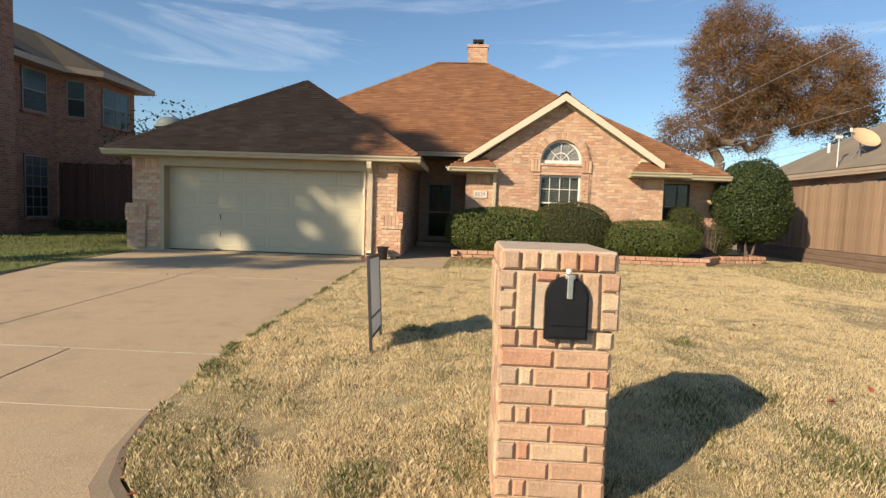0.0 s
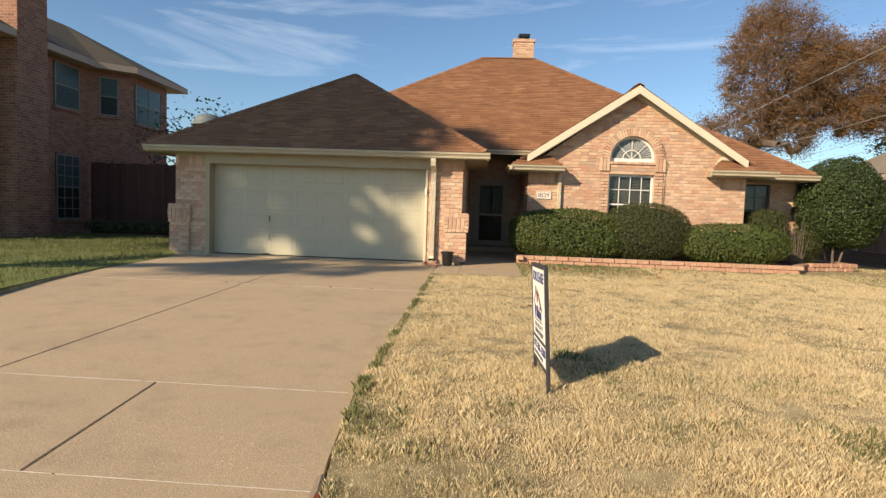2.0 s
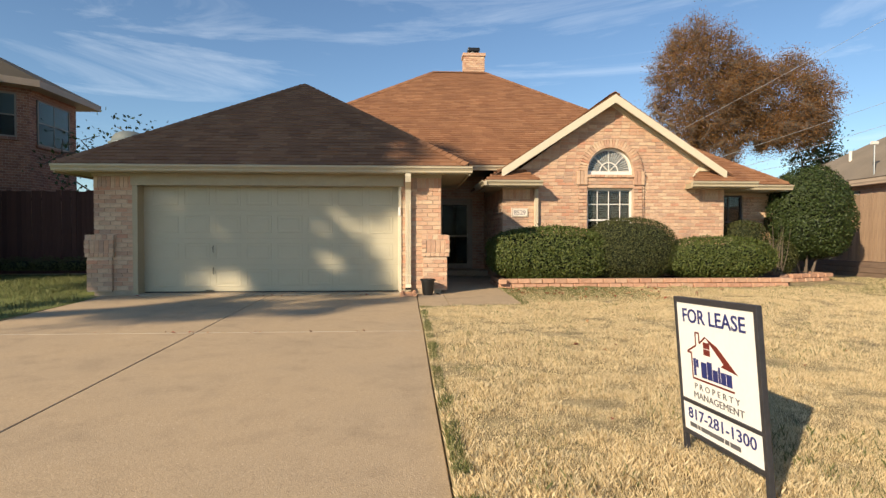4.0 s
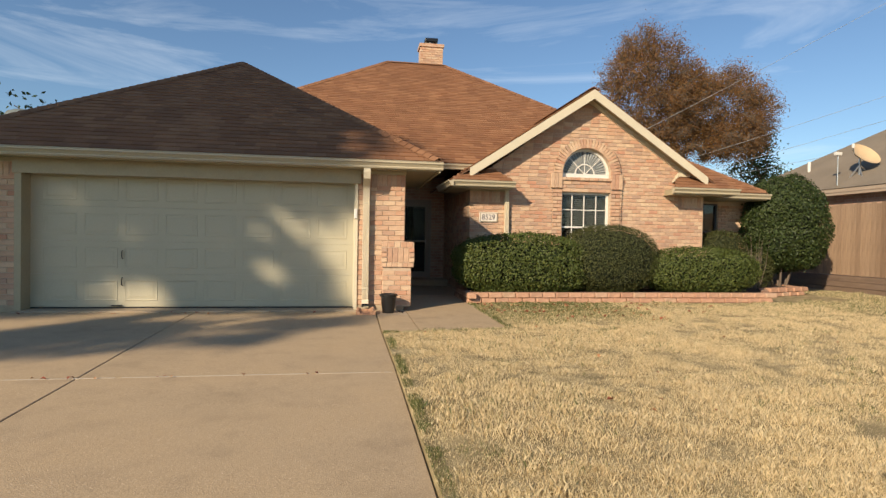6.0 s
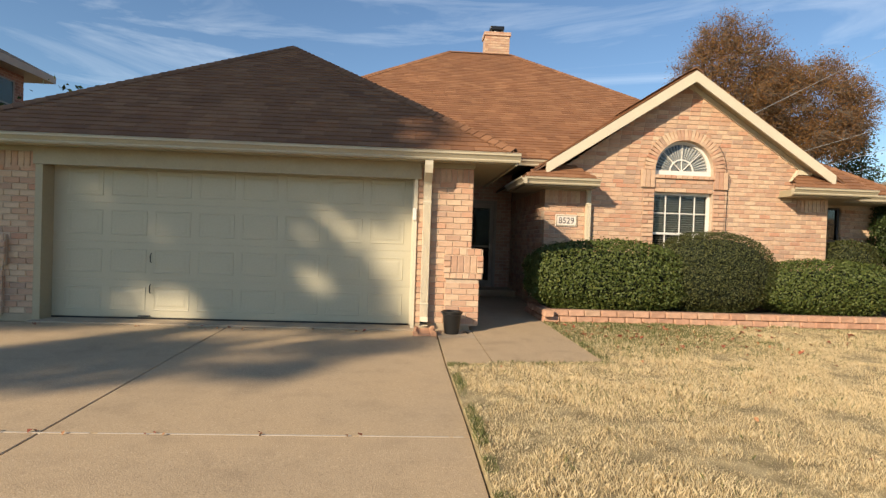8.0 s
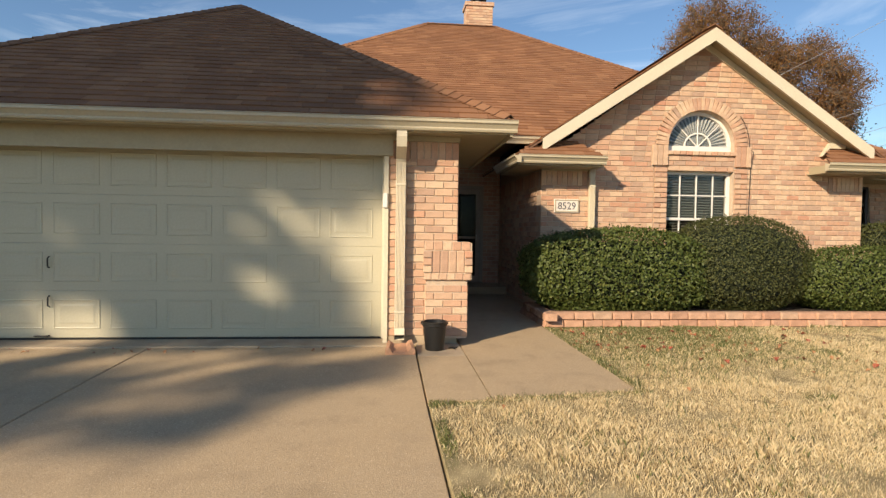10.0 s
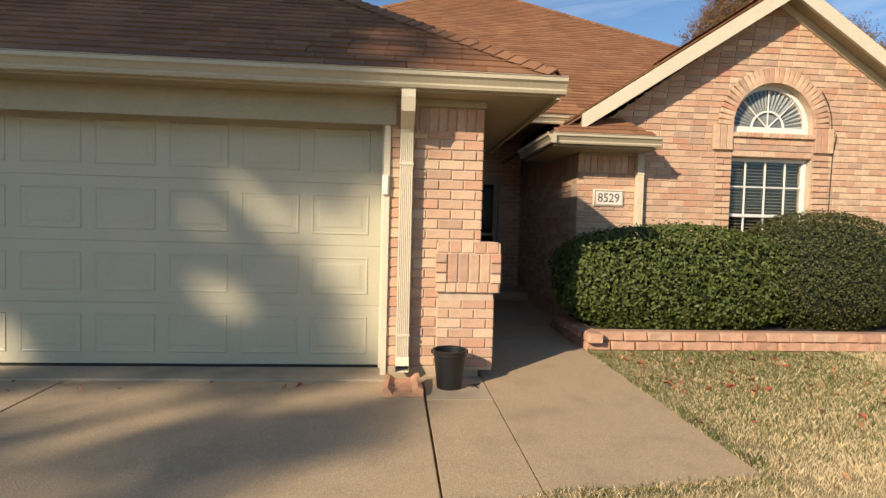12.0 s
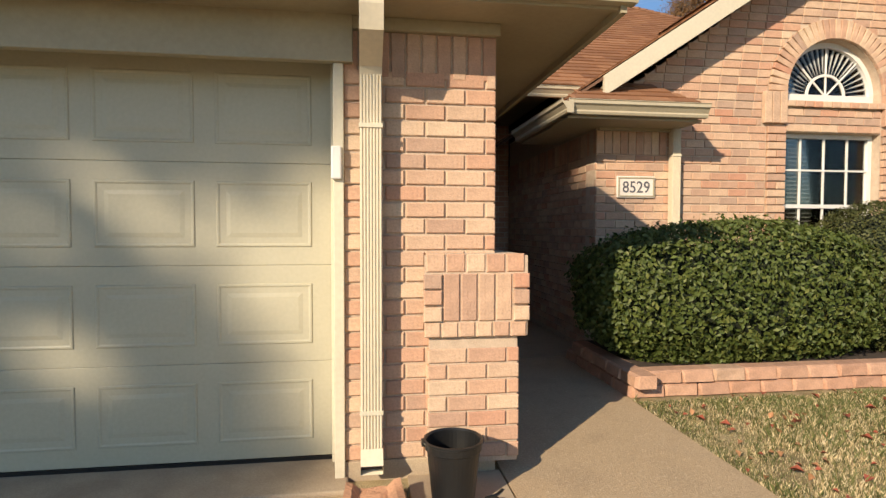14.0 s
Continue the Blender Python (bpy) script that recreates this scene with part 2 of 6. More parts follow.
def glass_mat(name, ior=1.5):
    m = bpy.data.materials.new(name)
    m.use_nodes = True
    t = m.node_tree
    out = t.nodes["Material Output"]
    clear, gloss, mix = t.nodes.new("ShaderNodeBsdfTransparent"), t.nodes.new("ShaderNodeBsdfGlossy"), t.nodes.new("ShaderNodeMixShader")
    clear.inputs["Color"].default_value = (0.78, 0.82, 0.82, 1)
    gloss.inputs["Roughness"].default_value = 0.02
    fr = t.nodes.new("ShaderNodeFresnel")
    fr.inputs["IOR"].default_value = ior
    t.links.new(fr.outputs[0], mix.inputs[0])
    t.links.new(clear.outputs[0], mix.inputs[1])
    t.links.new(gloss.outputs[0], mix.inputs[2])
    t.links.new(mix.outputs[0], out.inputs["Surface"])
    return m


M["glass"] = glass_mat("window_glass")
M["screened_glass"] = glass_mat("screened_glass", 1.12)


def brick_wall_mat(name, a, b, mortar):
    """Brick courses too far off to be built one by one."""
    m = mat(name, a, 0.9, 3, 0.25, 40, 0.2)
    t = m.node_tree
    co = t.nodes.new("ShaderNodeTexCoord")
    sep, comb, add = t.nodes.new("ShaderNodeSeparateXYZ"), t.nodes.new("ShaderNodeCombineXYZ"), t.nodes.new("ShaderNodeMath")
    br = t.nodes.new("ShaderNodeTexBrick")
    br.inputs["Color1"].default_value, br.inputs["Color2"].default_value, br.inputs["Mortar"].default_value = (*a, 1), (*b, 1), (*mortar, 1)
    br.inputs["Scale"].default_value, br.inputs["Brick Width"].default_value, br.inputs["Row Height"].default_value, br.inputs["Mortar Size"].default_value = 1, 0.21, 0.081, 0.006
    t.links.new(co.outputs["Object"], sep.inputs[0])
    t.links.new(sep.outputs["X"], add.inputs[0])
    t.links.new(sep.outputs["Y"], add.inputs[1])
    t.links.new(add.outputs[0], comb.inputs["X"])
    t.links.new(sep.outputs["Z"], comb.inputs["Y"])
    t.links.new(comb.outputs[0], br.inputs["Vector"])
    mul = [n for n in t.nodes if n.bl_idname == "ShaderNodeMix" and n.blend_type == "MULTIPLY"][0]
    t.links.new(br.outputs["Color"], mul.inputs["A"])
    return m


M["nb_brick"] = brick_wall_mat("neighbour_brick", (0.31, 0.15, 0.095), (0.19, 0.085, 0.058), (0.34, 0.25, 0.19))
M["chimney_brick"] = brick_wall_mat("chimney_brick", (0.52, 0.33, 0.22), (0.44, 0.24, 0.16), (0.52, 0.45, 0.36))
M["nb_brick_pale"] = brick_wall_mat("neighbour_brick_pale", (0.52, 0.33, 0.24), (0.44, 0.25, 0.18), (0.50, 0.42, 0.34))


# ---- mesh helpers ----
def mesh_of(name, verts, faces, material=None, smooth=False):
    me = bpy.data.meshes.new(name)
    me.from_pydata(verts, [], faces)
    me.update()
    if material:
        me.materials.append(material)
    if smooth:
        me.polygons.foreach_set("use_smooth", [True] * len(me.polygons))
    return me


def part(name, bm, material, parent=None, label="", smooth=False):
    """Links a bmesh (or a ready mesh) as one mesh object under a thing or part."""
    if isinstance(bm, bpy.types.Mesh):
        me = bm
    else:
        bmesh.ops.recalc_face_normals(bm, faces=bm.faces)
        me = bpy.data.meshes.new(name)
        bm.to_mesh(me)
        bm.free()
        me.materials.append(material)
        if smooth:
            me.polygons.foreach_set("use_smooth", [True] * len(me.polygons))
    ob = new(name, me)
    if parent is not None:
        ob.parent = parent
    if label:
        ob["label"] = label
    return ob


def thing(name, label, category, at=(0, 0, 0), group="", kind=""):
    e = new(name)
    e.location = at
    e.empty_display_size = 0.1
    return tagged(e, label, category, group, kind)


def structure(name, bm, material, label, category):
    return tagged(part(name, bm, material), label, category, "", "structure")


def box(x0, x1, y0, y1, z0, z1, bevel=0.0, bm=None):
    own = bm is None
    bm = bmesh.new() if own else bm
    r = bmesh.ops.create_cube(bm, size=1, matrix=Matrix.Translation(((x0 + x1) / 2, (y0 + y1) / 2, (z0 + z1) / 2)) @ Matrix.Diagonal((x1 - x0, y1 - y0, z1 - z0, 1)))
    if bevel:
        edges = list({e for v in r["verts"] for e in v.link_edges})
        bmesh.ops.bevel(bm, geom=edges, offset=bevel, segments=2, affect="EDGES", profile=0.5)
    return bm


def prism(poly, axis, lo, hi, bm=None):
    """A polygon in the plane across axis, from lo to hi. For axis y it is given as (x, z), for x as (y, z), for z as (x, y)."""
    bm = bmesh.new() if bm is None else bm

    def at(p, d):
        return (p[0], d, p[1]) if axis == "y" else (d, p[0], p[1]) if axis == "x" else (p[0], p[1], d)
    a, b = [bm.verts.new(at(p, lo)) for p in poly], [bm.verts.new(at(p, hi)) for p in poly]
    caps = [bm.faces.new(a), bm.faces.new(b[::-1])]
    for i in range(len(poly)):
        j = (i + 1) % len(poly)
        bm.faces.new((a[i], b[i], b[j], a[j]))
    for c in caps:
        c.normal_update()
    bmesh.ops.triangulate(bm, faces=caps, ngon_method="EAR_CLIP")
    return bm


def tube(points, radius, sides=8, bm=None, cap=True):
    """A round bar along points; radius may be a list."""
    bm = bmesh.new() if bm is None else bm
    points = [Vector(p) for p in points]
    radii = radius if isinstance(radius, (list, tuple)) else [radius] * len(points)
    rings = []
    for i, p in enumerate(points):
        d = (points[min(i + 1, len(points) - 1)] - points[max(i - 1, 0)]).normalized()
        u = d.cross(Vector((0, 0, 1)) if abs(d.z) < 0.9 else Vector((1, 0, 0))).normalized()
        v = d.cross(u)
        rings.append([bm.verts.new(p + radii[i] * (math.cos(a) * u + math.sin(a) * v)) for a in [2 * math.pi * k / sides for k in range(sides)]])
    for r, q in zip(rings, rings[1:]):
        for k in range(sides):
            bm.faces.new((r[k], r[(k + 1) % sides], q[(k + 1) % sides], q[k]))
    if cap:
        bm.faces.new(rings[0][::-1])
        bm.faces.new(rings[-1])
    return bm


def lathe(profile, sides=32, bm=None):
    bm = bmesh.new() if bm is None else bm
    rings = [[bm.verts.new((r * math.cos(2 * math.pi * k / sides), r * math.sin(2 * math.pi * k / sides), z)) for k in range(sides)] for r, z in profile]
    for a, b in zip(rings, rings[1:]):
        for k in range(sides):
            bm.faces.new((a[k], a[(k + 1) % sides], b[(k + 1) % sides], b[k]))
    return bm


def slab(quad, thick, bm=None):
    """A sloping plate under the given corner points."""
    bm = bmesh.new() if bm is None else bm
    top = [bm.verts.new(p) for p in quad]
    low = [bm.verts.new((p[0], p[1], p[2] - thick)) for p in quad]
    bm.faces.new(top)
    bm.faces.new(low[::-1])
    for i in range(len(quad)):
        j = (i + 1) % len(quad)
        bm.faces.new((top[i], low[i], low[j], top[j]))
    return bm

# ---- ground ----
structure("road", box(-200, 200, -7, 2.17, -0.3, -0.2), M["asphalt"], "grey asphalt residential street", "road")

RIGHT = [(2.3, 0.3), (2.6, -0.25), (3.04, -0.77), (3.18, -0.91), (3.47, -1.06), (3.92, -1.2), (4.33, -1.27), (5.41, -1.38), (7.4, -1.41), (9.97, -1.43), (11.65, -1.46), (13.62, -1.47)]
LEFT = [(2.3, -7.2), (3.0, -6.2), (3.8, -5.6), (5.25, -5.75), (8.3, -6.5), (9.0, -6.68), (10.6, -6.97), (12.9, -7.14), (13.62, -7.3)]
FALL = [(2.3, -0.135), (3.2, -0.105), (4.2, -0.07), (5.2, -0.05), (6.8, -0.04), (9.5, 0.0), (600, 0.0)]
RISE = [(2.3, -0.165), (3.9, -0.125), (5.4, -0.115), (9.74, -0.03), (11.8, 0.002), (13.62, 0.012)]


def edge_at(line, y):
    for (y0, x0), (y1, x1) in zip(line, line[1:]):
        if y0 <= y <= y1:
            return x0 + (x1 - x0) * (y - y0) / (y1 - y0)
    return line[-1][1]


def drive_top(y):
    return edge_at(RISE, y) if y > 2.3 else RISE[0][1]


bm = bmesh.new()
gv = []
for y in [-600, -8, 2.33, *[q / 4 for q in range(10, 55)], 13.62, 13.64, 20, 60, 600]:
    inside = 2.33 < y < 13.63
    xl, xr, z = edge_at(LEFT, y), edge_at(RIGHT, y), -0.28 if y < 2.34 else edge_at(FALL, y)
    low = drive_top(y) - 0.11 if inside else z
    rim = min(drive_top(y) + 0.02, z) if inside else z
    gv.append([bm.verts.new((x, y, h)) for x, h in ((-600, z), (-60, z), (-20, z), (xl - 0.02, z), (xl + 0.01, low), (xr - 0.02, low), (xr + 0.012, rim), (xr + 0.35, z), (20, z), (60, z), (600, z))])
for p, q in zip(gv, gv[1:]):
    for j in range(len(p) - 1):
        bm.faces.new((p[j], p[j + 1], q[j + 1], q[j]))
structure("ground", bm, M["soil"], "tan dry soil under a dormant front lawn", "ground")


def drive_slab(y0, y1, left, right, parent):
    """One poured slab between two lines of x over y."""
    gap, ys = 0.005, sorted({y0 + 0.005, y1 - 0.005, *[y for line in (left, right, RISE) for y, _ in line if y0 < y < y1]})
    bm = bmesh.new()
    rows = []
    for y in ys:
        xa, xb = edge_at(left, y) + gap, edge_at(right, y) - gap
        z = drive_top(y)
        rows.append([bm.verts.new(p) for p in ((xa, y, z - 0.1), (xa, y, z - 0.006), (xa + 0.006, y, z), (xb - 0.006, y, z), (xb, y, z - 0.006), (xb, y, z - 0.1))])
    for a, b in zip(rows, rows[1:]):
        for k in range(5):
            bm.faces.new((a[k], a[k + 1], b[k + 1], b[k]))
    bm.faces.new(rows[0])
    bm.faces.new(rows[-1][::-1])
    return part("slab", bm, M["concrete"], parent)


structure("kerb", box(0.36, 60, 2.18, 2.338, -0.3, -0.12, 0.02), M["concrete_pale"], "pale concrete kerb along the street", "kerb")
structure("kerb_far", box(-60, -7.25, 2.18, 2.338, -0.3, -0.12, 0.02), M["concrete_pale"], "pale concrete kerb along the street", "kerb")
drive = thing("driveway", "tan poured concrete driveway with dark expansion joints", "driveway", kind="structure")
MID = [(5.36, -4.04), (9.74, -4.1), (13.62, -4.2)]
MID_LOW = [(4.05, -2.63), (5.36, -2.775)]
for y0, y1, cuts in ((2.3, 4.05, []), (4.05, 5.36, [MID_LOW]), (5.36, 9.74, [MID]), (9.74, 13.62, [MID])):
    lines = [LEFT, *cuts, RIGHT]
    for a, b in zip(lines, lines[1:]):
        drive_slab(y0, y1, a, b, drive)
bm = bmesh.new()
for y in (4.05, 5.36, 9.74):
    x, end = edge_at(LEFT, y) + 0.05, edge_at(RIGHT, y) - 0.05
    while x < end:
        long = random.uniform(0.12, 0.9)
        wide = random.uniform(0.002, 0.005) if y < 5 else random.uniform(0.005, 0.011)
        box(x, min(x + long, end), y - wide + random.uniform(-0.002, 0.002), y + wide, drive_top(y) - 0.02, drive_top(y) + 0.0018, bm=bm)
        x += long + random.choice((0.0, 0.0, 0.03, 0.2 if y < 5 else 0.05))
part("joint_strip", bm, M["joint_pale"], drive, "pale crumbling joint strip")
band = [(edge_at(RIGHT, y), y) for y in (2.34, 2.6, 2.8, 3.04, 3.18, 3.3, 3.47, 3.7, 3.92, 4.2)]
bm = bmesh.new()
rows = []
for k, (x, y) in enumerate(band):
    wide, z = 0.17 * (1 - k / len(band)) + 0.02, drive_top(y)
    rows.append([bm.verts.new(p) for p in ((x - wide, y - wide * 0.5, z - 0.05), (x - wide, y - wide * 0.5, z + 0.003), (x - wide * 0.4, y - wide * 0.2, z + 0.012), (x - 0.004, y, z + 0.006), (x - 0.004, y, z - 0.05))])
for p, q in zip(rows, rows[1:]):
    for k in range(4):
        bm.faces.new((p[k], p[k + 1], q[k + 1], q[k]))
part("kerb_return", bm, M["concrete_grey"], drive, "grey worn kerb band curving round the lawn")
tagged(part("garage_apron", box(-6.75, -1.75, 13.62, 14.02, -0.1, 0.03, 0.008), M["concrete_pale"]), "stained pale concrete strip under the garage door", "concrete strip", "", "structure")

walkway = thing("walkway", "tan concrete front walk leading to the shaded porch", "walkway", kind="structure")
part("slab", prism([(-1.455, 11.67), (-0.98, 11.735), (-0.98, 13.155), (-1.455, 13.155)], "z", -0.08, 0.014), M["concrete"], walkway)
part("slab", prism([(-1.455, 13.165), (-0.98, 13.165), (-0.98, 13.78), (-1.455, 13.78)], "z", -0.08, 0.014), M["concrete_pale"], walkway)
part("slab", prism([(-0.97, 11.737), (0.22, 11.9), (0.27, 14.85), (0.27, 16.19), (-0.965, 16.19)], "z", -0.08, 0.014), M["concrete"], walkway)
part("slab", prism([(-0.99, 16.2), (0.58, 16.2), (0.58, 19.5), (-0.99, 19.5)], "z", -0.08, 0.016), M["concrete"], walkway)
part("door_step", box(-0.98, 0.58, 18.6, 19.5, 0.016, 0.16, 0.01), M["concrete"], walkway)

# ---- walls of the house ----
COURSE = 0.081
BRICK_CACHE = {}


def brick_data(w, h, d, material):
    """A brick face: w wide, h high, standing d proud, with worn edges. Origin at the middle of its back, front towards -y."""
    key = (round(w, 3), round(h, 3), round(d, 3), material.name)
    if key not in BRICK_CACHE:
        c = 0.009 if material is M["post_brick"] else 0.005
        a, b = w / 2, h / 2
        v = [(-a, 0, -b), (a, 0, -b), (a, 0, b), (-a, 0, b), (-a, -d + c, -b), (a, -d + c, -b), (a, -d + c, b), (-a, -d + c, b),
             (-a + c, -d, -b + c), (a - c, -d, -b + c), (a - c, -d, b - c), (-a + c, -d, b - c)]
        f = [(0, 1, 5, 4), (1, 2, 6, 5), (2, 3, 7, 6), (3, 0, 4, 7), (4, 5, 9, 8), (5, 6, 10, 9), (6, 7, 11, 10), (7, 4, 8, 11), (8, 9, 10, 11)]
        BRICK_CACHE[key] = mesh_of("brick", v, f, material)
    return BRICK_CACHE[key]


class Bricks:
    """Bricks laid on a wall face: the first ones as parts, the rest joined."""

    def __init__(self, parent, single, joined, limit=290):
        self.parent, self.single, self.joined, self.limit, self.count = parent, single, joined, limit, 0
        self.v, self.f, self.wild = [], [], 0.0

    def lay(self, m, w, h, d, loose=True):
        me = brick_data(w, h, d, self.single)
        jolt = Matrix.Translation((0, random.uniform(-0.002, 0.002), random.uniform(-0.0015, 0.0015))) @ pose(0, 0, 0, random.uniform(-1, 1) * self.wild, random.uniform(-1, 1) * self.wild, random.uniform(-1, 1) * self.wild)
        if loose and self.count < self.limit:
            ob = new("brick", me)
            ob.parent = self.parent
            ob.matrix_basis = m @ jolt
            self.count += 1
        else:
            n = len(self.v)
            self.v += [tuple(m @ jolt @ v.co) for v in me.vertices]
            self.f += [tuple(n + i for i in p.vertices) for p in me.polygons]

    def done(self):
        if self.v:
            ob = new("brickwork", mesh_of("brickwork", self.v, self.f, self.joined))
            ob.parent = self.parent
            ob["kind"] = "stuff"


def face_matrix(origin, right):
    """The pose of a wall face: local x runs along right, local -y points out of the wall."""
    r = Vector(right).normalized()
    return Matrix.Translation(origin) @ Matrix(((r.x, -r.y, 0, 0), (r.y, r.x, 0, 0), (0, 0, 1, 0), (0, 0, 0, 1)))


def lay_courses(bricks, face, z0, z1, spans, length=0.203, proud=0.012, near=None, course=COURSE):
    """Running bond from z0 to z1. spans(z) gives the stretches of x to fill at that height."""
    k, z = 0, z0
    while z + course * 0.6 < z1:
        for a, b in spans(z + course / 2):
            x = a - (length / 2 if k % 2 else 0)
            while x < b - 0.01:
                lo, hi = max(x, a), min(x + length, b)
                if hi - lo > 0.035:
                    loose = near is None or near((lo + hi) / 2, z)
                    bricks.lay(face @ Matrix.Translation(((lo + hi) / 2, 0, z + course / 2)), hi - lo - 0.01, course - 0.011, proud, loose)
                x += length
        z += course
        k += 1


def soldiers(bricks, face, x0, x1, z0, height, proud=0.012, width=0.081):
    n = max(1, round((x1 - x0) / width))
    w = (x1 - x0) / n
    for i in range(n):
        bricks.lay(face @ Matrix.Translation((x0 + (i + 0.5) * w, 0, z0 + height / 2)), w - 0.009, height - 0.009, proud)


def buttress(face, x0, x1, wall, side):
    """The stepped brick buttress at a garage corner: proud courses, a soldier band and a small cap. side: +1 when its outer edge is at x1."""
    d = 0.06
    o = (0.045, 0.0) if side < 0 else (0.0, 0.045)
    core = box(x0 + 0.012, x1 - 0.012, 13.80 - d, 14.1, 0.08, 1.14)
    part("buttress", core, M["mortar"], wall)
    part("buttress_band", box(x0 - 0.012, x1 + 0.034, 13.717, 13.76, 0.726, 1.13), M["mortar"], wall)
    front = face @ Matrix.Translation((0, -d + 0.01, 0))
    b = Bricks(wall, M["brick"], M["brick_joined"])
    lay_courses(b, front, 0.10, 0.71, lambda z: [(x0, x1)])
    lay_courses(b, face_matrix((x1 - 0.012, 13.75, 0), (0, 1, 0)), 0.10, 0.71, lambda z: [(0, 0.35)])
    lay_courses(b, face_matrix((x0 + 0.012, 14.1, 0), (0, -1, 0)), 0.10, 0.71, lambda z: [(0, 0.35)])
    band = front @ Matrix.Translation((0, -0.012, 0))
    soldiers(b, band, x0 - 0.02, x1 + 0.03, 0.72, 0.081, 0.02)
    for s in (0, 1, 2):
        for xa, xb in ((x0 - 0.025, x0 + 0.075), (x1 - 0.045, x1 + 0.045)):
            b.lay(band @ Matrix.Translation(((xa + xb) / 2, -0.01, 0.80 + 0.081 * (s + 0.5))), xb - xa - 0.009, 0.071, 0.022)
    soldiers(b, band, x0 + 0.075, x1 - 0.045, 0.80, 0.243, 0.022)
    soldiers(b, band, x0 - 0.01, x1 + 0.02, 1.043, 0.10, 0.018, 0.095)
    return b


wall_garage = structure("wall_garage_front", box(-1.765, -1.012, 13.79, 14.1, 0.09, 2.33), M["mortar"], "pink and tan brick garage front beside a double door", "wall")
part("wall_pier", box(-7.458, -6.70, 13.79, 14.1, 0.09, 2.33), M["mortar"], wall_garage)
part("wall_lintel", box(-7.458, -1.012, 13.86, 14.1, 2.16, 2.40), M["mortar"], wall_garage)
part("plinth", box(-1.77, -1.0, 13.775, 14.1, -0.1, 0.10, 0.006), M["concrete_pale"], wall_garage, "bare concrete foundation edge")
part("plinth", box(-7.47, -6.68, 13.775, 14.1, -0.1, 0.10, 0.006), M["concrete_pale"], wall_garage, "bare concrete foundation edge")
gface = face_matrix((0, 13.79, 0), (1, 0, 0))
gb = Bricks(wall_garage, M["brick"], M["brick_joined"], 600)
for xa, xb in ((-1.77, -1.0), (-7.47, -6.68)):
    lay_courses(gb, gface, 0.10, 2.02, lambda z: [(xa, xb)])
    soldiers(gb, gface, xa, xb, 2.0, 0.23)
gb.done()
buttress(gface, -1.36, -0.885, wall_garage, 1)
buttress(gface, -7.585, -7.12, wall_garage, -1)

wall_gside = structure("wall_garage_side", box(-1.14, -1.01, 14.1, 19.5, 0, 2.74), M["mortar"], "shaded brick garage side wall along the porch", "wall")
b = Bricks(wall_gside, M["brick"], M["brick_joined"], 0)
lay_courses(b, face_matrix((-1.01, 14.0, 0), (0, 1, 0)), 0.02, 2.72, lambda z: [(-0.2, 5.5)])
b.done()
structure("wall_garage_left", box(-7.46, -7.3, 14.1, 31, 0, 2.5), M["chimney_brick"], "brick side wall of the house", "wall")
structure("wall_back", box(-7.46, 7.5, 30.8, 31, 0, 2.5), M["chimney_brick"], "brick back wall of the house", "wall")

# gable front with its arched window
CX, SPRING, R_IN, R_OUT = 3.2, 2.68, 0.56, 0.765
WALL_Y = 16.2
WIN = (2.64, 3.76, 0.75, 2.275)
ARCH0 = 2.60


def arch_points(r, a0, a1, n):
    return [(CX + r * math.cos(a0 + (a1 - a0) * i / n), SPRING + r * math.sin(a0 + (a1 - a0) * i / n)) for i in range(n + 1)]


APEX, GL, GR, PLATE = (3.2, 4.28), 0.59, 6.02, 2.42
left_half = [(GL, 0), (CX, 0), (CX, WIN[2]), (WIN[0], WIN[2]), (WIN[0], WIN[3]), (CX, WIN[3]), (CX, ARCH0), (CX - R_IN, ARCH0)] + arch_points(R_IN, math.pi, math.pi / 2, 12) + [APEX, (GL, PLATE)]
right_half = [(2 * CX - x, z) for x, z in left_half]
right_half = [(GR if abs(x - (2 * CX - GL)) < 1e-6 else x, z) for x, z in right_half]
bm = prism(left_half, "y", WALL_Y + 0.012, WALL_Y + 0.25)
prism(right_half, "y", WALL_Y + 0.012, WALL_Y + 0.25, bm)
wall_gable = structure("wall_gable_front", bm, M["mortar"], "sunlit pink and tan brick gable wall with an arched window", "wall")
cface = face_matrix((0, WALL_Y + 0.012, 0), (1, 0, 0))


def gable_spans(z):
    xl, xr = GL, GR
    if z > PLATE:
        run = (APEX[1] - z) / (APEX[1] - PLATE)
        xl, xr = CX - (CX - GL) * run, CX + (GR - CX) * run
    if xr - xl < 0.1:
        return []
    if WIN[2] < z < 2.35:
        cut = (2.42, 3.98)
    elif 2.35 <= z < SPRING:
        cut = (2.37, 4.03)
    elif z < SPRING + R_OUT and z >= SPRING:
        h = math.sqrt(max(R_OUT ** 2 - (z - SPRING) ** 2, 0))
        cut = (CX - h, CX + h)
    else:
        cut = None
    spans = [(xl, xr)] if cut is None else [(xl, min(cut[0], xr)), (max(cut[1], xl), xr)]
    out = []
    for a, b2 in spans:
        if 2.0 < z < 2.245:
            if a < 1.33:
                a = 1.33
            if b2 > 5.4:
                b2 = 5.4
        if b2 - a > 0.04:
            out.append((a, b2))
    return out


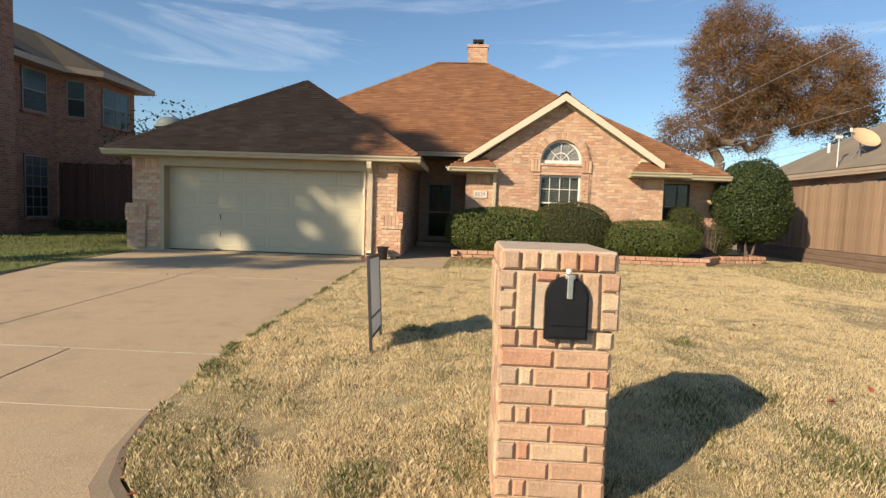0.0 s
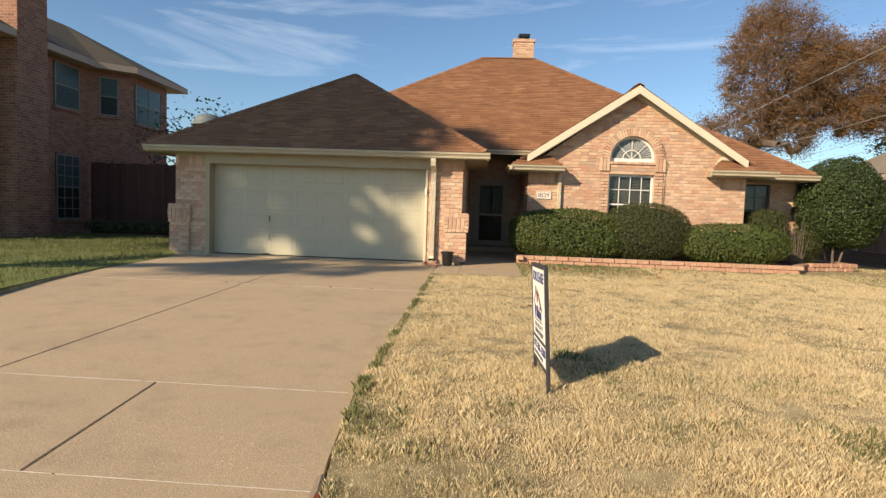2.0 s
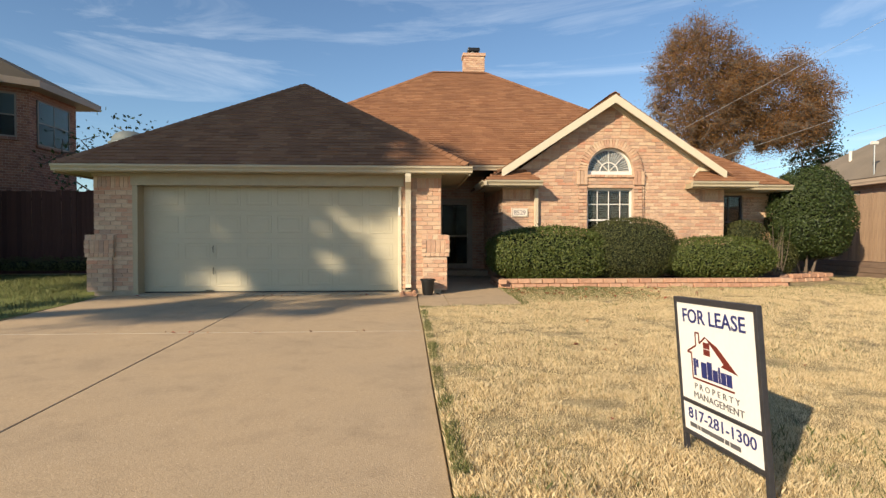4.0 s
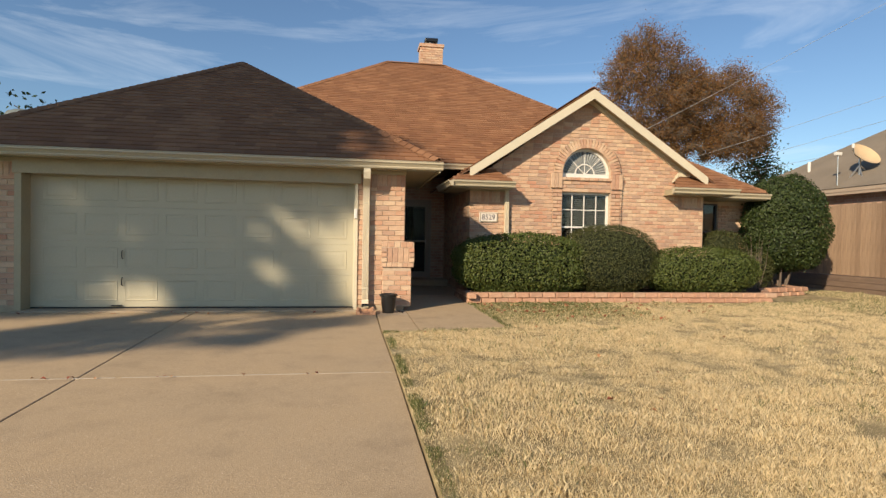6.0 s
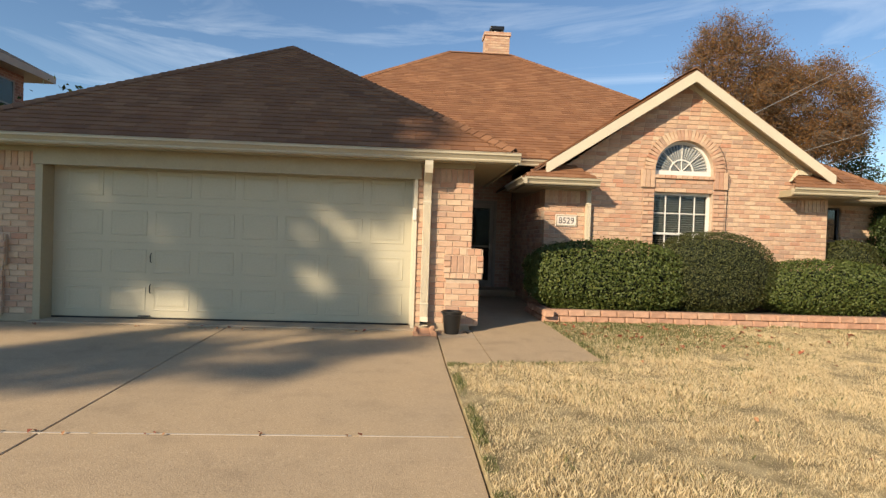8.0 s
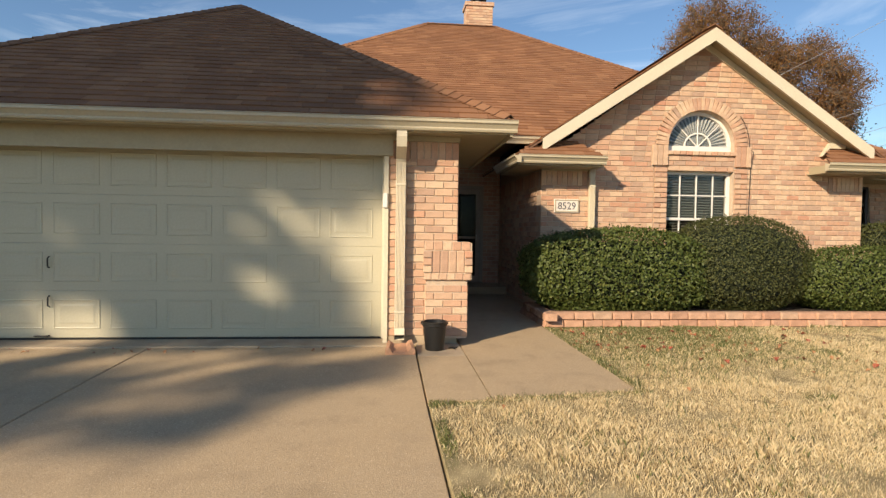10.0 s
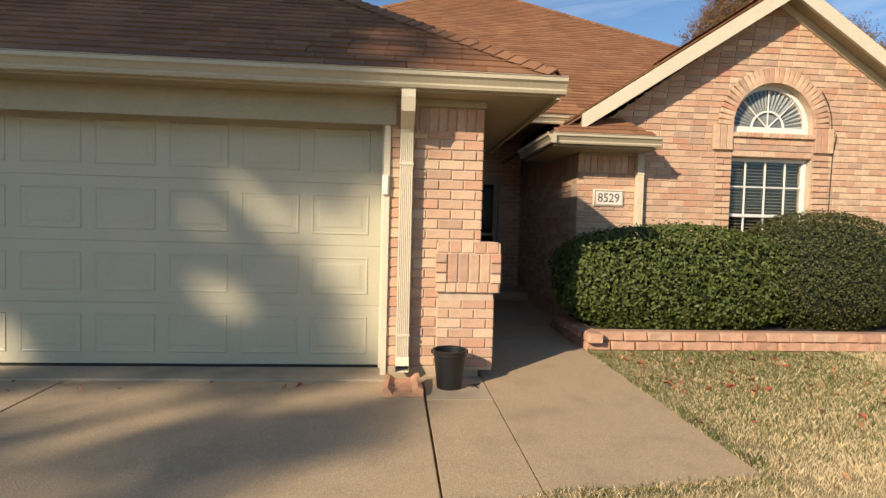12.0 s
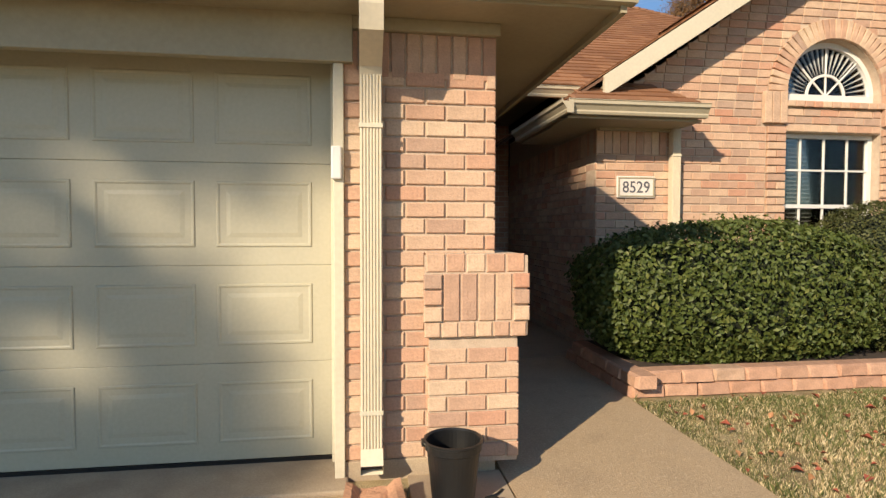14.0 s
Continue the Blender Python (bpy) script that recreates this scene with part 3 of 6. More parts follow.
cb = Bricks(wall_gable, M["brick"], M["brick_joined"], 300)
lay_courses(cb, cface, 0.95, 4.25, gable_spans, near=lambda x, z: 0.6 < x < 2.5 and z > 1.0)
lay_courses(cb, cface, 0.06, 0.95, gable_spans, near=lambda x, z: False)
soldiers(cb, cface, GL, 1.33, 2.0, 0.243)
soldiers(cb, cface, 5.4, GR, 2.0, 0.243)
# the surround of the window
sur = cface @ Matrix.Translation((0, -0.004, 0))
sb = Bricks(wall_gable, M["brick"], M["brick_joined"], 300)
for xa, xb in ((2.42, 2.635), (3.765, 3.98)):
    lay_courses(sb, sur, 0.95, 2.35, lambda z: [(xa, xb)], length=0.215, proud=0.035, near=lambda x, z: z > 1.2)
    soldiers(sb, sur, xa - 0.05 if xa < 3 else xa, xb if xa < 3 else xb + 0.05, 2.35, 0.33, 0.05, 0.09)
n = 31
for i in range(n):
    a = math.pi * (i + 0.5) / n
    rm = (R_IN + R_OUT) / 2
    m = sur @ Matrix.Translation((CX + rm * math.cos(a), 0, SPRING + rm * math.sin(a))) @ Matrix.Rotation(math.pi / 2 - a, 4, "Y")
    sb.lay(m, math.pi * rm / n - 0.008, R_OUT - R_IN - 0.004, 0.035)
lay_courses(sb, cface, WIN[3], 2.52, lambda z: [(2.64, 3.76)], proud=0.014)
soldiers(sb, cface, 2.62, 3.78, 2.525, 0.07, 0.05, 0.105)
cb.done()
sb.done()
structure("window_reveal", box(2.6, 3.8, WALL_Y + 0.13, WALL_Y + 0.25, WIN[3] - 0.01, ARCH0 + 0.01), M["mortar"], "brick band between the window and its arch", "wall")
part("wall_ledge", box(5.75, 6.22, 16.16, 16.6, 0.98, 1.09, 0.006), M["brick"], wall_gable, "stepped brick ledge at the corner")
part("wall_foot", box(5.85, 6.14, 16.18, 16.6, 0.0, 0.98, 0.004), M["brick"], wall_gable)

wall_bay = structure("wall_porch_side", box(GL + 0.012, GL + 0.2, WALL_Y + 0.2, 19.5, 0, 2.6), M["mortar"], "shaded brick wall beside the porch", "wall")
b = Bricks(wall_bay, M["brick"], M["brick_joined"], 0)
lay_courses(b, face_matrix((GL + 0.012, 19.5, 0), (0, -1, 0)), 0.06, 2.0, lambda z: [(0, 3.3)])
soldiers(b, face_matrix((GL + 0.012, 19.5, 0), (0, -1, 0)), 0, 3.3, 2.0, 0.243)
b.done()
entry = structure("wall_entry", box(-1.0, GL, 19.52, 19.7, 0, 3.1), M["chimney_brick"], "dark shaded brick wall round the front door", "wall")
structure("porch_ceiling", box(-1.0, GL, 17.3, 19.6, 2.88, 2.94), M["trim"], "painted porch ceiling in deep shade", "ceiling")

wall_right = structure("wall_right_front", box(6.0, 6.05, 17.3, 17.45, 0, 2.45), M["mortar"], "brick wall with a dark window behind bushes", "wall")
part("wall_below_window", box(6.0, 7.16, 17.3, 17.45, 0, 0.8), M["mortar"], wall_right)
part("wall_above_window", box(6.0, 8.0, 17.3, 17.45, 2.2, 2.5), M["mortar"], wall_right)
part("pier", box(7.16, 8.0, 17.3, 17.45, 0, 2.2), M["mortar"], wall_right)
b = Bricks(wall_right, M["brick"], M["brick_joined"], 80)
lay_courses(b, face_matrix((0, 17.29, 0), (1, 0, 0)), 0.06, 2.2, lambda z: [(7.16, 8.0)])
b.done()
structure("wall_house_right", box(7.85, 8.0, 17.45, 31, 0, 2.5), M["chimney_brick"], "brick end wall of the house", "wall")
structure("wall_gable_return", box(5.88, 6.02, WALL_Y + 0.25, 17.3, 0, 2.5), M["chimney_brick"], "short brick return wall beside the window", "wall")

# ---- roofs ----
PITCH = 0.66


class Roof:
    """A roof plane laid with shingle tabs. corners in order from the eave's left end; the first edge is the eave's direction."""

    def __init__(self, name, corners, label, near=None, limit=0):
        self.c = [Vector(p) for p in corners]
        u = (self.c[1] - self.c[0]).normalized()
        nrm = Vector((0, 0, 0))
        for i in range(len(self.c)):
            nrm += self.c[i].cross(self.c[(i + 1) % len(self.c)])
        nrm.normalize()
        if nrm.z < 0:
            nrm = -nrm
        v = nrm.cross(u).normalized()
        if v.z < 0:
            v = -v
        self.u, self.v, self.n, self.o = u, v, nrm, self.c[0]
        deck = bmesh.new()
        slab([tuple(p - nrm * 0.012) for p in self.c], 0.03, deck)
        self.ob = structure(name, deck, M["roof_deck"], label, "roof")
        flat = [((p - self.o).dot(u), (p - self.o).dot(v)) for p in self.c]
        top = max(q[1] for q in flat)
        low = min(q[1] for q in flat)
        verts, faces, made, rows = [], [], 0, int((top - low) / 0.141) + 1
        for k in range(rows):
            vv = low + k * 0.141
            xs = []
            vm = vv + 0.07
            for (x0, y0), (x1, y1) in zip(flat, flat[1:] + flat[:1]):
                if (y0 - vm) * (y1 - vm) < 0:
                    xs.append(x0 + (x1 - x0) * (vm - y0) / (y1 - y0))
            xs.sort()
            for a, b in zip(xs[::2], xs[1::2]):
                x = a - random.choice((0.05, 0.15, 0.25))
                while x < b:
                    w = 0.305
                    lo, hi = max(x, a), min(x + w, b)
                    if hi - lo > 0.03:
                        lift = 0.009 + random.uniform(0, 0.004)
                        drop = random.uniform(-0.004, 0.004)
                        q = [(lo + 0.003, vv + drop, lift + 0.004), (hi - 0.003, vv + drop, lift + 0.004), (hi - 0.003, vv + 0.15, 0.001), (lo + 0.003, vv + 0.15, 0.001), (lo + 0.003, vv + drop, 0), (hi - 0.003, vv + drop, 0)]
                        pts = [self.o + u * p[0] + v * p[1] + nrm * p[2] for p in q]
                        f = [(0, 1, 2, 3), (4, 5, 1, 0), (4, 0, 3), (5, 2, 1)]
                        if near and made < limit and near(pts[0]):
                            ob = new("shingle", mesh_of("shingle", [tuple(p - pts[0]) for p in pts], f, M["shingle"]))
                            ob.location = pts[0]
                            ob.parent = self.ob
                            made += 1
                        else:
                            i0 = len(verts)
                            verts += [tuple(p) for p in pts]
                            faces += [tuple(i0 + j for j in g) for g in f]
                    x += w
        rest = new("shingles", mesh_of("shingles", verts, faces, M["shingle_joined"]))
        rest.parent = self.ob
        rest["kind"] = "stuff"


def ridge_caps(roof, a, b, width=0.13):
    """Bent cap shingles along a hip or ridge."""
    a, b = Vector(a), Vector(b)
    d = (b - a)
    n = int(d.length / 0.14)
    d.normalize()
    side = d.cross(Vector((0, 0, 1))).normalized()
    verts, faces = [], []
    for i in range(n):
        p = a + d * (i * 0.14)
        q = p + d * 0.2
        i0 = len(verts)
        for at, lift in ((p, 0.028), (q, 0.012)):
            verts += [tuple(at - side * width + Vector((0, 0, lift - 0.06))), tuple(at + Vector((0, 0, lift + 0.012))), tuple(at + side * width + Vector((0, 0, lift - 0.06)))]
        verts += [tuple(Vector(verts[i0 + j]) - Vector((0, 0, 0.014))) for j in range(3)]
        faces += [(i0, i0 + 1, i0 + 4, i0 + 3), (i0 + 1, i0 + 2, i0 + 5, i0 + 4), (i0 + 6, i0 + 7, i0 + 1, i0), (i0 + 7, i0 + 8, i0 + 2, i0 + 1)]
    ob = new("ridge_caps", mesh_of("ridge_caps", verts, faces, M["shingle_joined"]))
    ob.parent = roof.ob
    ob["kind"] = "stuff"


GA, GB, GP, GQ = (-7.97, 13.42, 2.42), (-0.46, 13.42, 2.42), (-4.22, 17.17, 4.90), (-4.22, 20.26, 4.90)
RL, RR = (-0.77, 23.8, 7.24), (1.2, 23.8, 7.24)
r1 = Roof("roof_garage_front", [GA, GB, GP], "brown asphalt shingle hip roof over the garage", near=lambda p: p.x > -3.4 and p.z < 3.3, limit=290)
r2 = Roof("roof_garage_right", [GB, (-0.46, 16.5, 2.42), GQ, GP], "brown asphalt shingle roof slope over the garage")
r3 = Roof("roof_garage_left", [(-7.97, 16.5, 2.42), GA, GP, GQ], "brown asphalt shingle roof slope over the garage")
ridge_caps(r1, (-0.5, 13.46, 2.45), GP)
ridge_caps(r1, (-7.93, 13.46, 2.45), GP)
r4 = Roof("roof_main_front", [(-7.97, 16.5, 2.42), (7.95, 16.5, 2.42), RR, RL][:1] + [(-3.0, 16.5, 2.42), (-1.26, 17.3, 2.948), (0.92, 17.3, 2.948), (2.5, 16.5, 2.42), (7.95, 16.5, 2.42), RR, RL], "tall brown asphalt shingle hip roof in sunlight")
r5 = Roof("roof_main_right", [(7.95, 16.5, 2.42), (7.95, 31.1, 2.42), RR], "brown asphalt shingle end slope of the main roof")
r6 = Roof("roof_main_left", [(-7.97, 31.1, 2.42), (-7.97, 16.5, 2.42), RL], "brown asphalt shingle end slope of the main roof")
structure("roof_main_back", slab([(7.95, 31.1, 2.42), (-7.97, 31.1, 2.42), RL, RR], 0.04), M["roof_deck"], "brown shingle back slope of the main roof", "roof")
ridge_caps(r4, (7.9, 16.55, 2.45), RR)
ridge_caps(r4, (-7.9, 16.55, 2.45), RL)
ridge_caps(r4, RL, RR)
r7 = Roof("roof_gable_left", [(0.12, 19.0, 2.42), (0.12, 15.9, 2.42), (3.2, 15.9, 4.47), (3.2, 19.62, 4.47)], "brown shingle slope of the front gable")
r8 = Roof("roof_gable_right", [(6.28, 15.9, 2.42), (6.28, 19.0, 2.42), (3.2, 19.62, 4.47), (3.2, 15.9, 4.47)], "brown shingle slope of the front gable")
ridge_caps(r7, (3.2, 15.92, 4.48), (3.2, 19.6, 4.48))
r9 = Roof("roof_return_left", [(0.1, 15.72, 2.41), (1.42, 15.72, 2.41), (1.12, 16.2, 2.70), (0.5, 16.2, 2.70)], "small shingled eave return at the gable foot")
r10 = Roof("roof_return_right", [(5.0, 15.72, 2.41), (6.5, 15.72, 2.41), (6.4, 16.2, 2.70), (5.35, 16.2, 2.70)], "small shingled eave return at the gable foot")


def rake(x0, z0, x1, z1, y0, y1, wide):
    """A sloping board from the eave up to the ridge, its top edge on the given line."""
    return prism([(x0, z0 - wide), (x0, z0), (x1, z1), (x1, z1 - wide * 1.05)], "y", y0, y1)


for name, x0 in (("rake_board", 0.52), ("rake_board", 5.9)):
    z0 = 2.42 + 0.6656 * (0.4 if x0 < 3 else 0.38)
    structure(name, rake(x0, z0 - 0.01, CX, 4.445, 15.875, 15.915, 0.19), M["trim_light"], "cream painted rake board along the gable edge", "trim")
    structure("rake_soffit", rake(x0, z0 - 0.10, CX, 4.355, 15.915, 16.2, 0.02), M["trim"], "cream soffit under the gable overhang", "trim")
    structure("rake_frieze", rake(x0 + (0.25 if x0 < 3 else -0.25), z0 - 0.12 + 0.166, CX, 4.335, 16.165, 16.2, 0.1), M["trim_light"], "cream trim board along the top of the gable brick", "trim")
structure("rake_flashing", prism([(5.22, 2.56), (5.36, 2.78), (5.62, 2.74), (5.62, 2.69), (5.35, 2.69)], "y", 16.12, 16.2), M["trim_light"], "cream flashing above the eave return", "trim")


def gutter_run(name, a, b, z, out, label="cream painted metal gutter along the eave"):
    """A K-style gutter from a to b (x, y), hanging at z, its lip towards out."""
    a, b, o = Vector((*a, 0)), Vector((*b, 0)), Vector((*out, 0))
    prof = [(0, 0), (0, -0.115), (0.055, -0.115), (0.065, -0.095), (0.06, -0.08), (0.085, -0.045), (0.105, -0.03), (0.105, -0.004), (0.113, 0.002), (0.105, 0.008), (0.096, 0.0), (0.09, -0.02), (0.012, -0.02), (0.012, 0.0)]
    g = thing(name, label, "gutter", (a.x, a.y, z))
    d = (b - a).normalized()

    def run(p, q, grow=0.0):
        bm = bmesh.new()
        rings = [[bm.verts.new(e - a + o * (w + grow * (1 if w > 0.05 else -1)) + Vector((0, 0, h + grow * (1 if h > -0.05 else -1)))) for w, h in prof] for e in (p, q)]
        for k in range(len(prof)):
            j = (k + 1) % len(prof)
            bm.faces.new((rings[0][k], rings[0][j], rings[1][j], rings[1][k]))
        caps = [bm.faces.new(rings[0]), bm.faces.new(rings[1][::-1])]
        for c in caps:
            c.normal_update()
        bmesh.ops.triangulate(bm, faces=caps, ngon_method="EAR_CLIP")
        return bm
    part("trough", run(a + d * 0.004, b - d * 0.004), M["gutter"], g)
    part("end_cap", run(a, a + d * 0.012, 0.002), M["gutter"], g)
    part("end_cap", run(b - d * 0.012, b, 0.002), M["gutter"], g)
    n = int((b - a).length / 3.0)
    for k in range(1, n + 1):
        c = a + (b - a) * k / (n + 1)
        part("joint_band", run(c - d * 0.02, c + d * 0.02, 0.0015), M["gutter"], g)
    return g


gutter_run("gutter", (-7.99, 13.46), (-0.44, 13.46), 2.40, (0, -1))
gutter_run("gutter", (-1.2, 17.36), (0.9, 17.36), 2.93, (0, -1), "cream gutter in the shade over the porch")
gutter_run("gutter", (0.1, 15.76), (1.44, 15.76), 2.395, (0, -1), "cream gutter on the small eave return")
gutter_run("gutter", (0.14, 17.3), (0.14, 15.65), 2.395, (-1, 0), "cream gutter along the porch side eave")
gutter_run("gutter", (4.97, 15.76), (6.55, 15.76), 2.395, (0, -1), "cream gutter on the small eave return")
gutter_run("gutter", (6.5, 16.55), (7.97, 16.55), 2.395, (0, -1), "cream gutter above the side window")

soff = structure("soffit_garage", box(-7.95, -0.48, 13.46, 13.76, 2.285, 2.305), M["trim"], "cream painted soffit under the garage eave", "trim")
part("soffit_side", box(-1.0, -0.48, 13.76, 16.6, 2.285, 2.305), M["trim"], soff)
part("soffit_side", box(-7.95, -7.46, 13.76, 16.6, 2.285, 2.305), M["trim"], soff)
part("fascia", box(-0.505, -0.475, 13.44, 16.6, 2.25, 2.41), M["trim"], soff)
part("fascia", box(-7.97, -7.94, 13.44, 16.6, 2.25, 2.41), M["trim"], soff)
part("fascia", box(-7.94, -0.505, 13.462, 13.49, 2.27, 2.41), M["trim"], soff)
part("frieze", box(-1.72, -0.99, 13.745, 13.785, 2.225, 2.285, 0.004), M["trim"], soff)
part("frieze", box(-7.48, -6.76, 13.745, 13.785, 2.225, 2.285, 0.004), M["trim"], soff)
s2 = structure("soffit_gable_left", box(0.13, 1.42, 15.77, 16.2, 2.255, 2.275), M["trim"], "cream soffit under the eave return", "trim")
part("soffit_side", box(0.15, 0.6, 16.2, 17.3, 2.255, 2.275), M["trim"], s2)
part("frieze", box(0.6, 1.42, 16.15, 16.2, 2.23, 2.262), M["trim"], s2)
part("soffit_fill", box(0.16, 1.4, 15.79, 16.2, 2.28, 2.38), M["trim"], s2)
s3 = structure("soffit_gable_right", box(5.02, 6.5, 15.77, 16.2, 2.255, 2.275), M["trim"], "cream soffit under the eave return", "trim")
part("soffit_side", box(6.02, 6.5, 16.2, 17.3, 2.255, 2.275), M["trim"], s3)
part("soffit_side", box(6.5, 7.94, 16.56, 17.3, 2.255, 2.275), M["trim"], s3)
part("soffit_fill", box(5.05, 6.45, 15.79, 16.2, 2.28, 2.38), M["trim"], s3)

# ---- garage door and its trim ----
def garage_door():
    d = thing("garage_door", "sage painted four-section double garage door, closed", "garage door", (-4.24, 14.0, 0.046))
    zs = (0.052, 0.562, 1.071, 1.60, 2.15)
    pm = {}
    for r in range(4):
        z0, z1 = zs[r], zs[r + 1]
        sec = part("section", box(-2.43, 2.43, 0.0, 0.045, z0 - 0.0455, z1 - 0.0465, 0.003), M["door_paint"], d)
        w, h = 0.48, z1 - z0 - 0.19
        v, f = [], []
        for inset, out in ((0, 0.0), (0.004, -0.0045), (0.012, -0.005), (0.02, -0.001), (0.05, -0.0005), (0.072, -0.004)):
            v += [(-w / 2 + inset, out, -h / 2 + inset), (w / 2 - inset, out, -h / 2 + inset), (w / 2 - inset, out, h / 2 - inset), (-w / 2 + inset, out, h / 2 - inset)]
        for k in range(5):
            for j in range(4):
                f.append((4 * k + j, 4 * k + (j + 1) % 4, 4 * k + 4 + (j + 1) % 4, 4 * k + 4 + j))
        f.append((20, 21, 22, 23))
        pm = mesh_of("panel", v, f, M["door_paint"])
        for c in range(8):
            ob = new("panel", pm)
            ob.parent = sec
            ob.location = (-6.26 + 0.583 * c + 4.24, -0.001, (z0 + z1) / 2 - 0.046)
    for z in (0.40, 0.82):
        hdl = part("handle", tube([(-1.13, -0.005, z - 0.06), (-1.13, -0.035, z - 0.045), (-1.13, -0.035, z + 0.045), (-1.13, -0.005, z + 0.06)], 0.008, 8), M["black_metal"], d, "small dark metal lift handle")
    part("lift_handle", box(-1.28, -1.13, -0.03, 0.0, 0.02, 0.035, 0.004), M["black_metal"], d, "dark metal foot handle near the sill")
    part("bottom_seal", box(-2.43, 2.43, -0.004, 0.05, -0.03, 0.004), M["black_plastic"], d, "black rubber seal")


garage_door()
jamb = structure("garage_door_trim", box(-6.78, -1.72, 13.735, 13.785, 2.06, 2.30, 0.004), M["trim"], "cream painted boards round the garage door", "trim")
# The right jamb takes the sunlit tone, the left one the shaded tone.
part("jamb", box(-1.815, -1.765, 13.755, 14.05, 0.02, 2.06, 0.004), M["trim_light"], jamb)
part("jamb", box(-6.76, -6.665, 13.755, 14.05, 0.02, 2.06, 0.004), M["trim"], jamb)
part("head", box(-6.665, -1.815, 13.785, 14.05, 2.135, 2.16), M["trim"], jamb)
part("stop", box(-1.835, -1.815, 13.90, 13.99, 0.05, 2.13, 0.002), M["trim_light"], jamb)
kp = tagged(part("keypad", box(-1.825, -1.775, 13.728, 13.757, 1.50, 1.66, 0.008), M["white_vinyl"]), "slim white garage door keypad on the trim", "keypad")


def downspout(name, x, y, z0, z1, gutter_y, label, wide=0.105, outlet=True):
    """A ribbed rectangular metal downspout with a top offset, bands and an outlet."""
    d = thing(name, label, "downspout", (x, y, z0))
    h = z1 - z0
    prof = []
    n = 7
    for i in range(n):
        a = -wide / 2 + wide * i / n
        s = wide / n
        prof += [(a + 0.1 * s, -0.04), (a + 0.3 * s, -0.047), (a + 0.7 * s, -0.047), (a + 0.9 * s, -0.04)]
    prof += [(wide / 2, -0.036), (wide / 2, 0.036), (-wide / 2, 0.036), (-wide / 2, -0.036)]
    part("pipe", prism(prof, "z", 0.0, h), M["downspout"], d)
    for z in (h * 0.12, h * 0.86):
        part("band", box(-wide / 2 - 0.004, wide / 2 + 0.004, -0.052, 0.04, z, z + 0.022, 0.002), M["trim_light"], d)
    if gutter_y is not None:
        g = gutter_y - y
        bm = bmesh.new()
        ring = lambda yy, zz, ty: [bm.verts.new((sx * wide / 2, yy + sy * 0.04 * ty, zz + (sy * 0.03 if ty < 1 else 0))) for sx, sy in ((-1, -1), (1, -1), (1, 1), (-1, 1))]
        rs = [ring(0, h - 0.02, 1), ring(g * 0.12, h + 0.05, 0.9), ring(g * 0.88, h + 0.15, 0.9), ring(g, h + 0.22, 1), ring(g, h + 0.30, 1)]
        for p, q in zip(rs, rs[1:]):
            for k in range(4):
                bm.faces.new((p[k], p[(k + 1) % 4], q[(k + 1) % 4], q[k]))
        part("elbow", bm, M["downspout"], d, "offset elbow up to the gutter")
    if outlet:
        bm = bmesh.new()
        sh = [[bm.verts.new((sx * wide / 2 * 1.02, yy, zz)) for sx, yy, zz in c] for c in (
            ((-1, -0.045, 0.06), (1, -0.045, 0.06), (1, 0.038, 0.0), (-1, 0.038, 0.0)), ((-1, -0.105, 0.0), (1, -0.105, 0.0), (1, -0.05, -0.065), (-1, -0.05, -0.065)))]
        for k in range(4):
            bm.faces.new((sh[0][k], sh[0][(k + 1) % 4], sh[1][(k + 1) % 4], sh[1][k]))
        part("outlet", bm, M["downspout"], d, "open kicked-out outlet")
        # Solid black block paints the shade inside the outlet.
        part("outlet_mouth", box(-wide / 2 + 0.004, wide / 2 - 0.004, -0.07, -0.03, -0.03, 0.02), M["black_plastic"], d, "black block standing for the shaded hollow of the outlet")
    return d


downspout("downspout", -1.635, 13.72, 0.14, 2.0, 13.46, "cream ribbed metal downspout beside the garage door")
downspout("downspout", 1.385, 16.15, 0.15, 2.28, None, "cream metal downspout on the gable brick", 0.085, False)


def splash_block():
    t = thing("splash_block", "worn terracotta splash block under the downspout", "splash block", (-1.63, 13.4, 0.012))
    bm = bmesh.new()
    nx, ny = 8, 10
    g = []
    for j in range(ny + 1):
        row = []
        for i in range(nx + 1):
            u, v = i / nx, j / ny
            w = 0.15 - 0.025 * v
            rim = 0.085 - 0.03 * (1 - v) if i in (0, nx) else 0.075 if i in (1, nx - 1) else 0.02 + 0.03 * v
            if j in (0,) and 1 < i < nx - 1:
                rim = 0.012
            row.append(bm.verts.new(((u - 0.5) * 2 * w, (v - 0.5) * 0.34, rim + random.uniform(-0.006, 0.006))))
        g.append(row)
    for j in range(ny):
        for i in range(nx):
            bm.faces.new((g[j][i], g[j][i + 1], g[j + 1][i + 1], g[j + 1][i]))
    ed = [g[0], [r[-1] for r in g], g[-1][::-1], [r[0] for r in g][::-1]]
    for line in ed:
        low = [bm.verts.new((v.co.x, v.co.y, 0)) for v in line]
        for k in range(len(line) - 1):
            bm.faces.new((line[k + 1], line[k], low[k], low[k + 1]))
    part("trough", bm, M["clay"], t)


splash_block()


